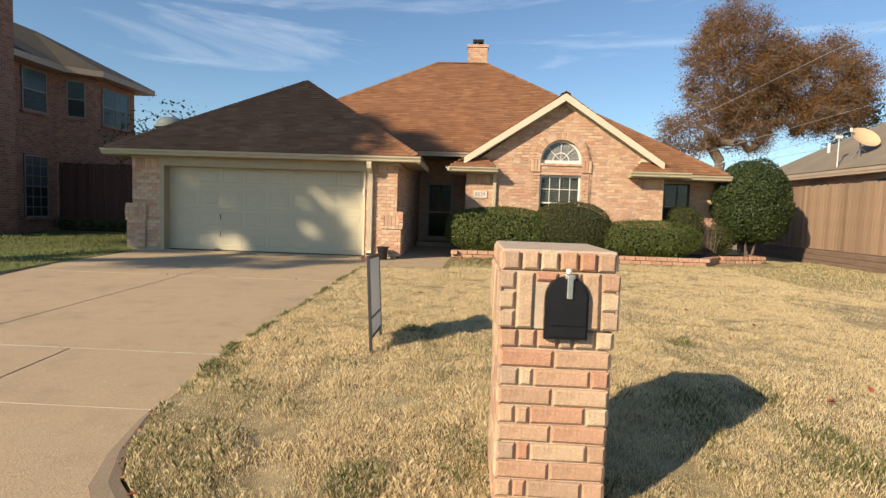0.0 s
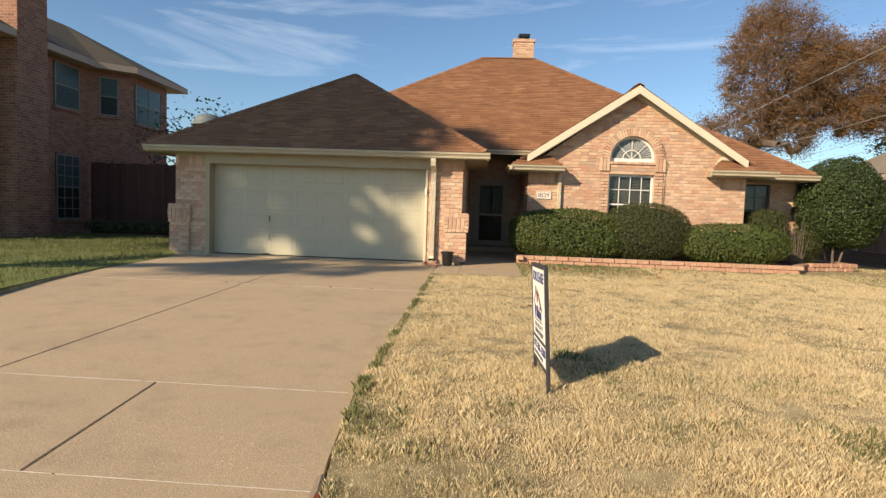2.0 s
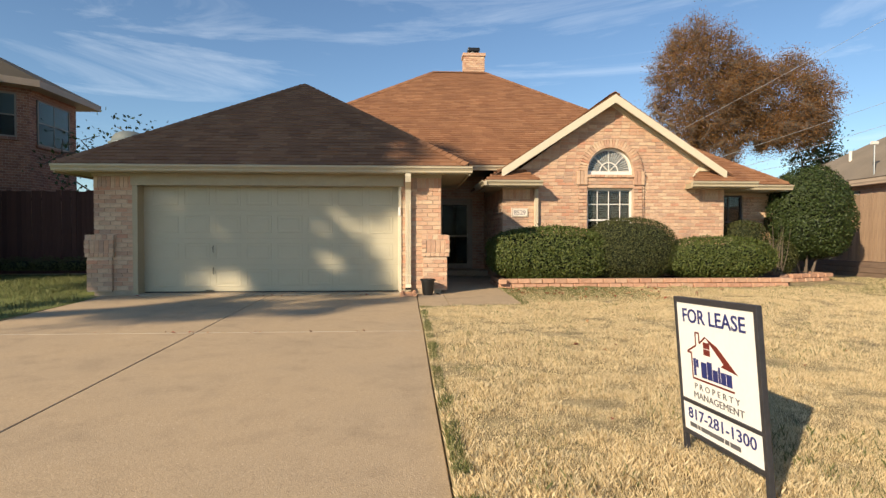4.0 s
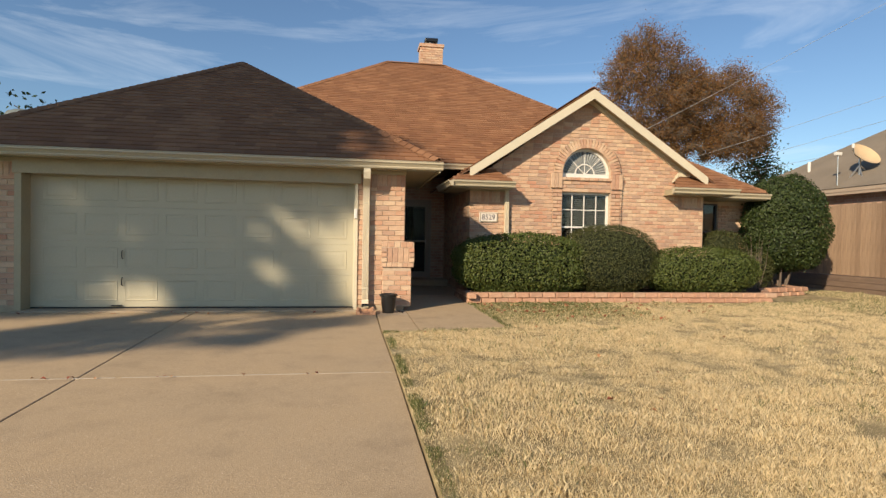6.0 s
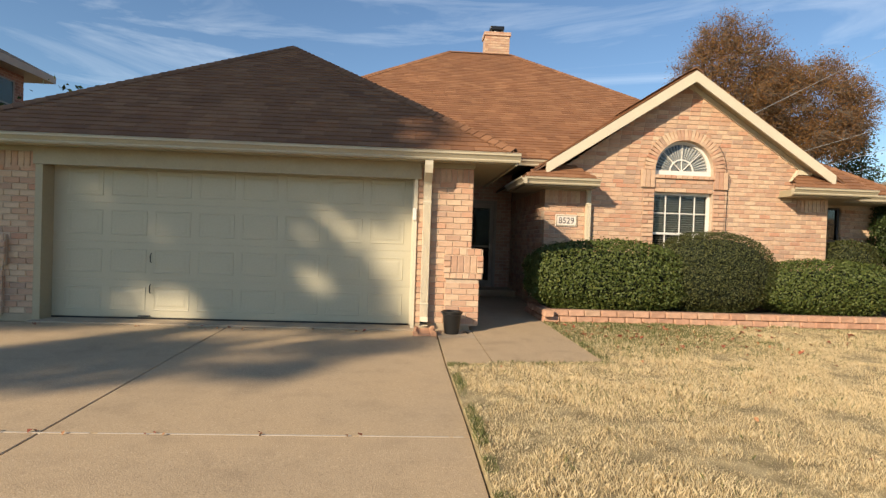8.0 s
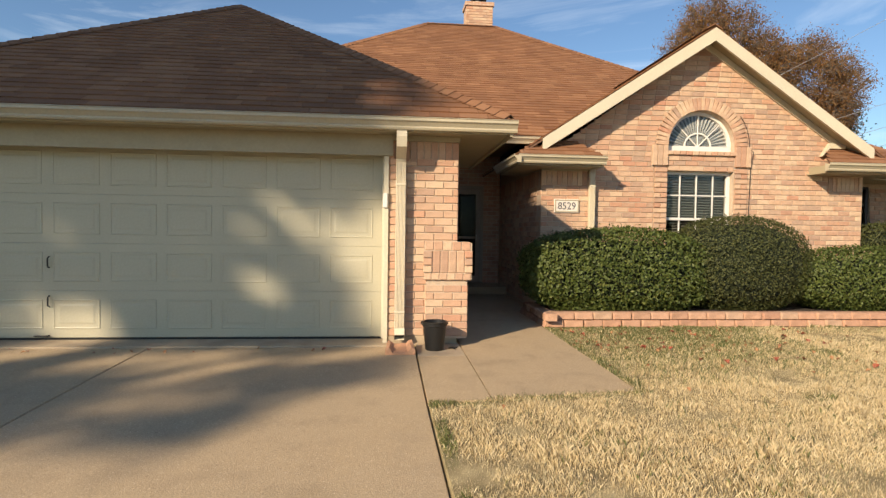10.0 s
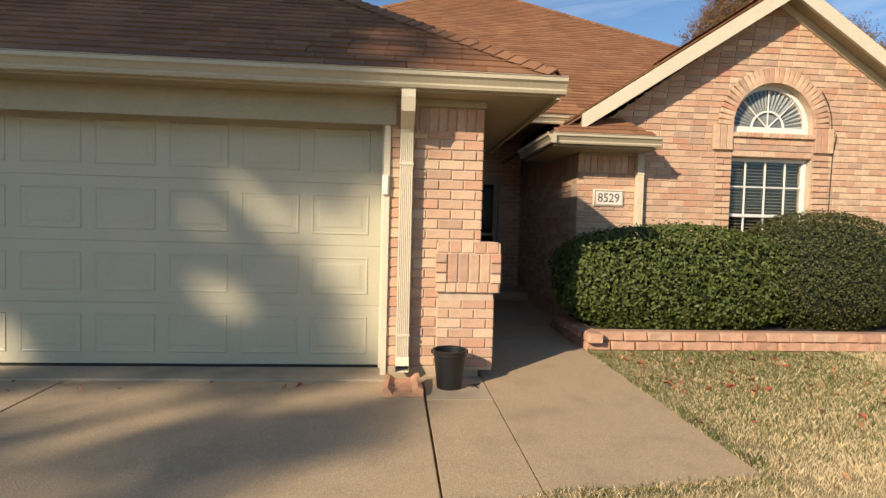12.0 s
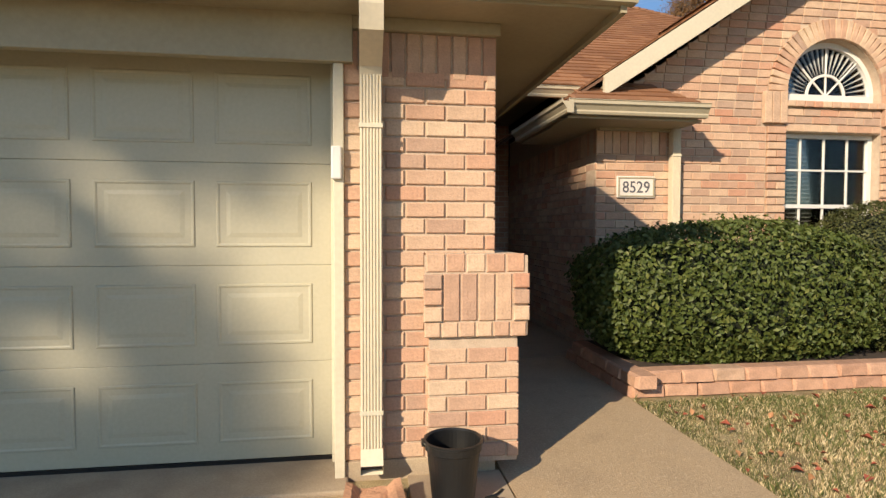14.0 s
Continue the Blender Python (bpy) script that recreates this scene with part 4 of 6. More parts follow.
def bucket():
    t = thing("bucket", "black plastic bucket with a wire handle on the walk", "bucket", (-1.27, 13.47, 0.014))
    prof = [(0.0, 0.0), (0.092, 0.0), (0.096, 0.006), (0.122, 0.25), (0.130, 0.255), (0.131, 0.285), (0.136, 0.288), (0.136, 0.298), (0.128, 0.300), (0.121, 0.292), (0.118, 0.25), (0.09, 0.015), (0.0, 0.012)]
    part("pail", lathe(prof, 40), M["black_plastic"], t, smooth=False)
    pts = [(0.134 * math.cos(a), 0.02 - 0.10 * math.sin(a), 0.28 - 0.015 * math.sin(a)) for a in [math.pi * k / 16 for k in range(17)]]
    part("bail", tube(pts, 0.003, 6), M["chrome"], t, "thin wire bail handle")
    for sx in (-1, 1):
        part("ear", box(sx * 0.134 - 0.01, sx * 0.134 + 0.01, 0.005, 0.035, 0.262, 0.292, 0.003), M["black_plastic"], t)


bucket()
cord = [(-1.05, 13.44, 0.02), (-1.08, 13.42, 0.05), (-1.12, 13.46, 0.03), (-1.06, 13.5, 0.022), (-1.02, 13.55, 0.02)]
tagged(part("hose_end", tube(cord, 0.006, 6), M["black_plastic"]), "short curl of black hose on the walk", "hose")


# ---- windows ----
def text_mesh(name, body, width, height, material, bold=0.0):
    cu = bpy.data.curves.new(name, "FONT")
    cu.body, cu.extrude, cu.offset, cu.resolution_u = body, 0.001, bold, 3
    ob = bpy.data.objects.new(name, cu)
    scene.collection.objects.link(ob)
    bpy.context.view_layer.update()
    me = bpy.data.meshes.new_from_object(ob.evaluated_get(bpy.context.evaluated_depsgraph_get()))
    bpy.data.objects.remove(ob)
    co = np.array([v.co[:] for v in me.vertices])
    lo, hi = co.min(0), co.max(0)
    for v in me.vertices:
        v.co = ((v.co.x - lo[0]) / (hi[0] - lo[0]) * width, (v.co.y - lo[1]) / (hi[1] - lo[1]) * height, v.co.z)
    me.materials.clear()
    me.materials.append(material)
    me.name = name
    return me


def grid_window(name, x0, x1, z0, z1, y, cols, rows, label, material="white_vinyl"):
    """A sash window with glazing bars: frame, bars and one pane."""
    w = thing(name, label, "window", (x0, y, z0), kind="structure")
    W, H = x1 - x0, z1 - z0
    for n, b in (("window_frame", (0, W, 0, 0.045)), ("window_frame", (0, W, H - 0.045, H)), ("window_frame", (0, 0.045, 0.045, H - 0.045)), ("window_frame", (W - 0.045, W, 0.045, H - 0.045))):
        part(n, box(b[0], b[1], -0.03, 0.04, b[2], b[3], 0.004), M[material], w)
    for i in range(1, cols):
        x = W * i / cols
        part("glazing_bar", box(x - 0.009, x + 0.009, -0.012, 0.004, 0.045, H - 0.045), M[material], w)
    for j in range(1, rows):
        z = H * j / rows
        t = 0.02 if j == rows // 2 else 0.009
        part("glazing_bar", box(0.045, W - 0.045, -0.014 if t < 0.015 else -0.025, 0.003, z - t, z + t), M[material], w)
    p = part("pane", box(0.04, W - 0.04, 0.006, 0.010, 0.04, H - 0.04), M["glass"], w)
    p.visible_shadow = False
    return w


grid_window("window_1", WIN[0], WIN[1], WIN[2], WIN[3], WALL_Y + 0.13, 4, 4, "white gridded sash window below the brick arch")


def blinds(x0, x1, z0, z1, y, label):
    b = thing("window_blind", label, "blind", (x0, y, z0))
    W, H = x1 - x0, z1 - z0
    part("headrail", box(0, W, -0.02, 0.02, H - 0.04, H, 0.003), M["blind"], b)
    me = mesh_of("slat", [(0, -0.02, -0.006), (W, -0.02, -0.006), (W, 0.0, 0.002), (0, 0.0, 0.002), (W, 0.02, 0.004), (0, 0.02, 0.004), (0, -0.02, -0.008), (W, -0.02, -0.008), (W, 0.02, 0.002), (0, 0.02, 0.002)],
                 [(0, 1, 2, 3), (3, 2, 4, 5), (6, 7, 1, 0), (7, 6, 9, 8), (5, 4, 8, 9)], M["blind"])
    for k in range(int(H / 0.043) - 1):
        ob = new("slat", me)
        ob.parent = b
        ob.location = (0, 0, 0.02 + 0.043 * k)
    for x in (0.16, W / 2, W - 0.16):
        part("cord", tube([(x, -0.022, 0), (x, -0.022, H)], 0.0015, 4), M["blind"], b)


blinds(WIN[0] + 0.05, WIN[1] - 0.05, WIN[2] + 0.03, WIN[3] - 0.03, WALL_Y + 0.20, "open white slatted blind behind the front window")
# Closed box painted dark in place of an unlit interior.
room = structure("room_behind_window", box(2.3, 4.2, 16.47, 18.2, 0.0, 3.6), M["unlit_room_dark"], "dark box standing for the unlit room behind the front window", "room")


def arch_window():
    w = thing("window_2", "white half-round fan window under the brick arch", "window", (CX, WALL_Y + 0.13, ARCH0), kind="structure")
    z = SPRING - ARCH0

    def ring(r0, r1, y0, y1, n=24, base=True):
        bm = bmesh.new()
        pts = [(r, a) for a in [math.pi * k / n for k in range(n + 1)] for r in (r0, r1)]
        vs = [[bm.verts.new((r * math.cos(a), y, z + r * math.sin(a))) for r, a in pts] for y in (y0, y1)]
        for k in range(n):
            i = 2 * k
            for q in ((vs[0][i], vs[0][i + 1], vs[0][i + 3], vs[0][i + 2]), (vs[1][i], vs[1][i + 2], vs[1][i + 3], vs[1][i + 1]),
                      (vs[0][i], vs[0][i + 2], vs[1][i + 2], vs[1][i]), (vs[0][i + 1], vs[1][i + 1], vs[1][i + 3], vs[0][i + 3])):
                bm.faces.new(q)
        return bm
    part("window_frame", ring(R_IN - 0.05, R_IN, -0.03, 0.04), M["white_vinyl"], w)
    part("window_frame", box(-R_IN, R_IN, -0.03, 0.04, 0, z + 0.01, 0.004), M["white_vinyl"], w)
    part("glazing_bar", ring(0.21, 0.235, -0.014, 0.003), M["white_vinyl"], w)
    for a in (45, 90, 135):
        c, s = math.cos(radians(a)), math.sin(radians(a))
        part("glazing_bar", tube([(0, -0.006, z), ((R_IN - 0.03) * c, -0.006, z + (R_IN - 0.03) * s)], 0.010, 6), M["white_vinyl"], w)
    half = [(R_IN * math.cos(math.pi * k / 24), z + R_IN * math.sin(math.pi * k / 24)) for k in range(25)]
    p = part("pane", prism(half, "y", 0.006, 0.010), M["glass"], w)
    p.visible_shadow = False
    fan = thing("fan_shade", "pleated grey fan shade behind the half-round window", "shade", (CX, WALL_Y + 0.15, SPRING))
    for k in range(24):
        a0, a1 = math.pi * k / 24, math.pi * (k + 0.86) / 24
        am, r = (a0 + a1) / 2, R_IN - 0.03
        bm = bmesh.new()
        vs = [bm.verts.new(q) for q in ((0.05 * math.cos(a0), 0, 0.05 * math.sin(a0)), (r * math.cos(a0), 0, r * math.sin(a0)), (r * math.cos(am), -0.018, r * math.sin(am)), (r * math.cos(a1), 0, r * math.sin(a1)), (0.05 * math.cos(a1), 0, 0.05 * math.sin(a1)), (0.05 * math.cos(am), -0.006, 0.05 * math.sin(am)))]
        bm.faces.new((vs[0], vs[1], vs[2], vs[5]))
        bm.faces.new((vs[5], vs[2], vs[3], vs[4]))
        part("pleat", bm, M["fan_cloth"], fan)


arch_window()
grid_window("window_3", 6.06, 7.15, 0.8, 2.2, 17.34, 3, 4, "dark gridded window behind the side bushes", "sign_metal")
# Another dark-painted box in place of an unlit interior.
structure("room_behind_side_window", box(6.06, 7.4, 17.5, 18.8, 0.0, 2.4), M["unlit_room_dark"], "dark box standing for the unlit room behind the side window", "room")
cable = [(CX + 0.79 * math.cos(a), WALL_Y - 0.035, SPRING + 0.79 * math.sin(a)) for a in [radians(38 - 5 * k) for k in range(9)]] + [(4.06, WALL_Y - 0.04, 2.6), (4.02, WALL_Y - 0.035, 2.34), (4.02, WALL_Y - 0.02, 1.9), (4.01, WALL_Y - 0.015, 1.2), (4.0, WALL_Y - 0.01, 0.3)]
tagged(part("cable", tube(cable, 0.005, 6), M["black_plastic"]), "black cable run round the brick arch", "cable")

plate = thing("number_plate", "pale stone house number plate on brick", "number plate", (0.80, WALL_Y - 0.002, 1.575))
part("tablet", box(0, 0.40, -0.02, 0.012, 0, 0.215, 0.008), M["plate_stone"], plate)
part("border", prism([(0.012, 0.012), (0.388, 0.012), (0.388, 0.203), (0.012, 0.203), (0.012, 0.012001), (0.024, 0.024), (0.024, 0.191), (0.376, 0.191), (0.376, 0.024), (0.024, 0.0239)], "y", -0.026, -0.019), M["trim"], plate)
num = part("numerals", text_mesh("numerals", "8529", 0.285, 0.115, M["ink_grey"], 0.008), None, plate, "dark grey numerals")
num.matrix_basis = pose(0.057, -0.0215, 0.05, 90, 0, 0)


# ---- front door ----
def front_door():
    d = thing("door_1", "dark front door behind a grey framed storm door", "door", (-0.82, 19.5, 0.16), kind="structure")
    part("door_frame", box(0, 0.07, -0.04, 0.05, 0, 2.08, 0.004), M["nb_trim"], d)
    part("door_frame", box(0.98, 1.05, -0.04, 0.05, 0, 2.08, 0.004), M["nb_trim"], d)
    part("door_frame", box(0.07, 0.98, -0.04, 0.05, 2.0, 2.08, 0.004), M["nb_trim"], d)
    leaf = part("door_leaf", box(0.08, 0.97, 0.02, 0.045, 0.02, 1.99, 0.004), M["sign_metal"], d, "dark panelled door leaf")
    for x0, x1, z0, z1 in ((0.17, 0.46, 0.25, 0.85), (0.58, 0.87, 0.25, 0.85), (0.17, 0.46, 1.0, 1.85), (0.58, 0.87, 1.0, 1.85)):
        part("door_panel", box(x0, x1, 0.008, 0.02, z0, z1, 0.006), M["sign_metal"], leaf)
    storm = part("storm_frame", box(0.08, 0.16, -0.035, -0.01, 0.02, 1.99, 0.004), M["nb_trim"], d, "pale metal storm door frame")
    for b in ((0.89, 0.97, 0.02, 1.99), (0.16, 0.89, 1.90, 1.99), (0.16, 0.89, 0.02, 0.16), (0.16, 0.89, 0.95, 1.0)):
        part("rail", box(b[0], b[1], -0.035, -0.01, b[2], b[3], 0.003), M["nb_trim"], storm)
    g = part("storm_glass", box(0.16, 0.89, -0.024, -0.02, 0.16, 1.9), M["screened_glass"], d)
    g.visible_shadow = False
    part("door_handle", tube([(0.90, -0.04, 0.92), (0.90, -0.07, 0.92), (0.90, -0.07, 1.04), (0.90, -0.04, 1.04)], 0.008, 8), M["chrome"], d, "small metal pull handle")


front_door()

# ---- chimney ----
ch = thing("chimney", "tan brick chimney with a black metal cap", "chimney", (0.83, 24.6, 6.6))
stack = part("stack", box(-0.40, 0.40, -0.29, 0.3, 0, 1.42, 0.005), M["chimney_brick"], ch)
cbk = Bricks(stack, M["brick"], M["brick_joined"])
lay_courses(cbk, face_matrix((0, -0.29, 0), (1, 0, 0)), 0.02, 1.42, lambda z: [(-0.41, 0.41)])
part("crown", box(-0.44, 0.44, -0.33, 0.33, 1.42, 1.54, 0.01), M["chimney_brick"], ch)
part("flue", lathe([(0.16, 1.54), (0.16, 1.66), (0.15, 1.66), (0.15, 1.54)], 20), M["black_metal"], ch)
part("cap", box(-0.23, 0.23, -0.2, 0.2, 1.66, 1.78, 0.012), M["black_metal"], ch, "black sheet metal cap")


# ---- brick letterbox pillar ----
def brick_mailbox():
    t = thing("mailbox_pillar", "brick mailbox pillar with a black letterbox set in", "mailbox", (1.10, 3.27, 0.0))
    x0, x1, y0, y1 = -0.233, 0.233, -0.29, 0.29
    part("core", box(x0 + 0.014, x1 - 0.014, y0 + 0.014, y1 - 0.014, -0.15, 1.052), M["mortar"], t)
    part("band_core", box(x0 - 0.002, x1 + 0.002, y0 - 0.002, y1 + 0.002, 0.735, 0.975), M["mortar"], t)
    b = Bricks(t, M["post_brick"], M["post_brick"], 900)
    b.wild = 0.9
    faces = {"front": (face_matrix((0, y0 + 0.014, 0), (1, 0, 0)), x0, x1), "left": (face_matrix((x0 + 0.014, 0, 0), (0, -1, 0)), y0, y1),
             "right": (face_matrix((x1 - 0.014, 0, 0), (0, 1, 0)), y0, y1), "back": (face_matrix((0, y1 - 0.014, 0), (-1, 0, 0)), x0, x1)}

    def row(face, cuts, z, h, proud):
        for a, c in zip(cuts, cuts[1:]):
            b.lay(face @ Matrix.Translation(((a + c) / 2, 0, z + h / 2)), c - a - 0.010, h - 0.010, proud)
    for name, (face, a, c) in faces.items():
        w = c - a
        for k in range(10):
            z = 0.645 - 0.081 * (k + 1)
            if w < 0.5:
                cuts = [a, a + w * 0.49, c] if k % 2 == 0 else ([a, a + 0.075, a + 0.135, a + 0.37, c] if k % 4 == 3 else [a, a + 0.085, a + 0.145, a + 0.385, c])
            else:
                cuts = [a, a + 0.1, a + 0.335, c] if k % 2 else [a, a + 0.22, a + 0.46, c]
            row(face, cuts, z, 0.081, 0.018)
        n = 6 if w < 0.5 else 7
        cuts = [a - 0.006 + (w + 0.012) * (i + (random.uniform(-0.12, 0.12) if 0 < i < n else 0)) / n for i in range(n + 1)]
        row(face, cuts, 0.65, 0.081, 0.022)
        cuts = [a - 0.004 + (w + 0.008) * (i + (random.uniform(-0.1, 0.1) if 0 < i < n else 0)) / n for i in range(n + 1)]
        row(face, cuts, 0.976, 0.086, 0.026)
        out = face @ Matrix.Translation((0, -0.016, 0))
        if name == "front":
            for s in range(3):
                row(out, [a - 0.018, a + 0.058], 0.733 + 0.081 * s, 0.081, 0.018)
                row(out, [c - 0.058, c + 0.024], 0.733 + 0.081 * s, 0.081, 0.018)
            row(out, [a + 0.058, a + 0.136], 0.733, 0.243, 0.018)
            row(out, [c - 0.136, c - 0.058], 0.733, 0.243, 0.018)
            row(out, [a + 0.136, 0.0, c - 0.136], 0.93, 0.046, 0.016)
        else:
            n = 7 if w > 0.5 else 6
            cuts = [a - 0.02 + (w + 0.04) * i / n for i in range(n + 1)]
            row(out, cuts, 0.733, 0.243, 0.018)
    part("cap", box(x0 - 0.004, x1 + 0.004, y0 - 0.004, y1 + 0.004, 1.045, 1.066, 0.008), M["mortar"], t, "sandy mortar-smeared top")
    # letterbox
    def arch(w, h, z, n=14):
        r = w / 2
        return [(-r, z), (r, z)] + [(r * math.cos(math.pi * k / n), z + h - r + r * math.sin(math.pi * k / n)) for k in range(n + 1)]
    box_ob = part("letterbox", prism([(x + 0.032, z) for x, z in arch(0.166, 0.252, 0.704)], "y", -0.338, -0.1), M["black_metal"], t, "black metal arched letterbox")
    part("door", prism([(x + 0.032, z) for x, z in arch(0.152, 0.234, 0.714)], "y", -0.346, -0.337), M["black_metal"], box_ob, "black letterbox door")
    part("rim", prism([(x + 0.032, z) for x, z in arch(0.178, 0.262, 0.70)], "y", -0.328, -0.30), M["black_metal"], box_ob)
    part("ledge", box(-0.035, 0.099, -0.354, -0.345, 0.762, 0.768, 0.002), M["black_metal"], box_ob)
    part("latch", box(0.026, 0.050, -0.356, -0.346, 0.872, 0.965, 0.003), M["chrome"], box_ob, "steel hasp latch")
    part("latch_bracket", box(0.018, 0.058, -0.350, -0.30, 0.952, 0.972, 0.003), M["chrome"], box_ob, "steel latch bracket")
    part("latch_knob", lathe([(0.0, 0.0), (0.01, 0.002), (0.013, 0.012), (0.009, 0.022), (0, 0.024)], 12), M["white_vinyl"], box_ob, "white knob").location = (0.032, -0.34, 0.972)


brick_mailbox()


# ---- lease sign ----
def lease_sign():
    t = thing("lease_sign", "white lease sign in a black metal frame on the lawn", "sign", (-0.095, 5.665, -0.03))
    t.rotation_euler = (radians(-2.6), radians(-3.5), radians(2.0))
    t.scale = (1, 0.92, 0.985)
    a = 0.358
    for y in (-a, a):
        part("post", box(-0.013, 0.013, y - 0.013, y + 0.013, -0.15, 0.83, 0.002), M["sign_metal"], t)
    for z0, z1 in ((0.802, 0.83), (0.272, 0.292), (0.102, 0.126)):
        part("bar", box(-0.014, 0.014, -a, a, z0, z1, 0.002), M["sign_metal"], t)
    up = part("upper_panel", box(-0.008, 0.008, -a + 0.012, a - 0.012, 0.292, 0.802), M["sign_white"], t)
    low = part("lower_panel", box(-0.008, 0.008, -a + 0.012, a - 0.012, 0.126, 0.272), M["sign_white"], t)
    W = 2 * (a - 0.013)

    def place(u, z):
        """The pose on the printed face, u from its left edge."""
        return Matrix.Translation((-0.0095, a - 0.013 - u * W, z)) @ Matrix(((0, 0, -1, 0), (-1, 0, 0, 0), (0, 1, 0, 0), (0, 0, 0, 1)))

    def word(body, u0, u1, z, h, m, parent, bold=0.0, name="lettering"):
        ob = part(name, text_mesh(name, body, (u1 - u0) * W, h, M[m], bold), None, parent)
        ob.matrix_basis = place(u0, z)

    def shape(name, poly, m, label=""):
        ob = part(name, prism(poly, "z", 0, 0.002), M[m], up, label)
        ob.matrix_basis = Matrix.Translation((-0.0085, a - 0.013, 0)) @ Matrix(((0, 0, -1, 0), (-1, 0, 0, 0), (0, 1, 0, 0), (0, 0, 0, 1)))

    word("FOR LEASE", 0.085, 0.90, 0.700, 0.073, "ink_navy", up, 0.012)

    def stroke(p, q, w=0.009):
        p, q = Vector(p), Vector(q)
        n = Vector((-(q - p).y, (q - p).x)).normalized() * w / 2
        shape("house_outline", [tuple(p - n), tuple(q - n), tuple(q + n), tuple(p + n)], "ink_red")
    k = [(0.085, 0.545), (0.125, 0.545), (0.125, 0.415), (0.50, 0.415)]
    for p, q in zip(k, k[1:]):
        stroke(p, q)
    k = [(0.085, 0.548), (0.175, 0.588), (0.175, 0.655), (0.21, 0.655), (0.21, 0.603), (0.27, 0.640)]
    for p, q in zip(k, k[1:]):
        stroke(p, q)
    shape("roof_mark", [(0.268, 0.642), (0.375, 0.605), (0.535, 0.50), (0.40, 0.515), (0.425, 0.53)], "ink_red", "dark red roof mark")
    for i in range(2):
        for j in range(2):
            shape("window_mark", [(0.248 + 0.031 * i, 0.55 + 0.034 * j), (0.275 + 0.031 * i, 0.55 + 0.034 * j), (0.275 + 0.031 * i, 0.58 + 0.034 * j), (0.248 + 0.031 * i, 0.58 + 0.034 * j)], "ink_red")
    for x0, x1, h in ((0.14, 0.162, 0.088), (0.168, 0.188, 0.04), (0.215, 0.265, 0.078), (0.272, 0.315, 0.088), (0.322, 0.365, 0.058), (0.372, 0.388, 0.078), (0.395, 0.435, 0.058), (0.442, 0.485, 0.058)):
        z = 0.432 + (0.045 if h < 0.05 else 0)
        shape("name_mark", [(x0, z), (x1, z), (x1, z + h), (x0, z + h)], "ink_navy", "navy block standing for the printed name")
    word("P R O P E R T Y", 0.20, 0.78, 0.362, 0.030, "ink_grey", up)
    word("MANAGEMENT", 0.18, 0.82, 0.313, 0.034, "ink_grey", up)
    word("817-281-1300", 0.07, 0.93, 0.192, 0.058, "ink_navy", low, 0.01)
    x = 0.09
    for w in (0.10, 0.03, 0.30, 0.05, 0.12):
        ob = part("web_line", box(0, w * W, 0, 0.022, 0, 0.002), M["ink_grey"], low, "grey bar of unreadable small print")
        ob.matrix_basis = place(x, 0.150)
        x += w + 0.015


lease_sign()


# ---- planting bed ----
def block_data(w, rough):
    rnd = random.Random(rough)
    h, d = 0.098, 0.15
    v = [(-w / 2, 0, 0), (w / 2, 0, 0), (w / 2, 0, h), (-w / 2, 0, h), (-w / 2 + 0.004, -d + 0.02, 0), (w / 2 - 0.004, -d + 0.02, 0), (w / 2 - 0.004, -d + 0.02, h), (-w / 2 + 0.004, -d + 0.02, h)]
    v += [(-w * 0.43, -d - rnd.uniform(0, 0.02), 0.012), (w * 0.43, -d - rnd.uniform(0, 0.02), 0.012), (w * 0.43, -d - rnd.uniform(-0.005, 0.015), h - 0.012), (-w * 0.43, -d - rnd.uniform(-0.005, 0.015), h - 0.012)]
    f = [(0, 3, 2, 1), (3, 7, 6, 2), (0, 4, 7, 3), (1, 2, 6, 5), (0, 1, 5, 4), (4, 5, 9, 8), (5, 6, 10, 9), (6, 7, 11, 10), (7, 4, 8, 11), (8, 9, 10, 11)]
    return mesh_of("block", v, f, M["block"])


edging = thing("bed_edging", "two courses of rough red concrete edging blocks", "edging", kind="structure")
blocks = [block_data(0.266, i) for i in range(4)]
LINE = [(0.31, 16.15), (0.31, 14.88), (6.7, 14.88), (6.95, 15.25), (7.5, 16.0), (8.9, 16.45), (9.0, 17.2)]
for course in (0, 1):
    for (xa, ya), (xb, yb) in zip(LINE, LINE[1:]):
        seg = Vector((xb - xa, yb - ya, 0))
        n = max(1, round(seg.length / 0.27))
        r = seg.normalized()
        for i in range(n):
            s = (i + 0.5 + (0.5 if course else 0)) / n
            if s > 1.02:
                continue
            p = Vector((xa, ya, 0)) + seg * min(s, 1)
            ob = new("block", blocks[(i + course) % 4])
            ob.parent = edging
            ob.matrix_basis = Matrix.Translation((0, 0, 0.0 + 0.1 * course)) @ face_matrix(p + Vector((-r.y, r.x, 0)) * 0.13, r) @ pose(0, 0, 0, 0, 0, random.uniform(-2.5, 2.5))
bed = [(0.38, 16.2), (0.38, 14.95), (6.68, 14.95), (6.9, 15.3), (7.45, 16.06), (8.85, 16.5), (8.95, 17.6), (6.0, 17.3), (6.0, 16.2)]
structure("planting_bed", prism(bed, "z", 0.0, 0.165), M["bed_soil"], "dark mulch in a raised planting bed", "planting bed")


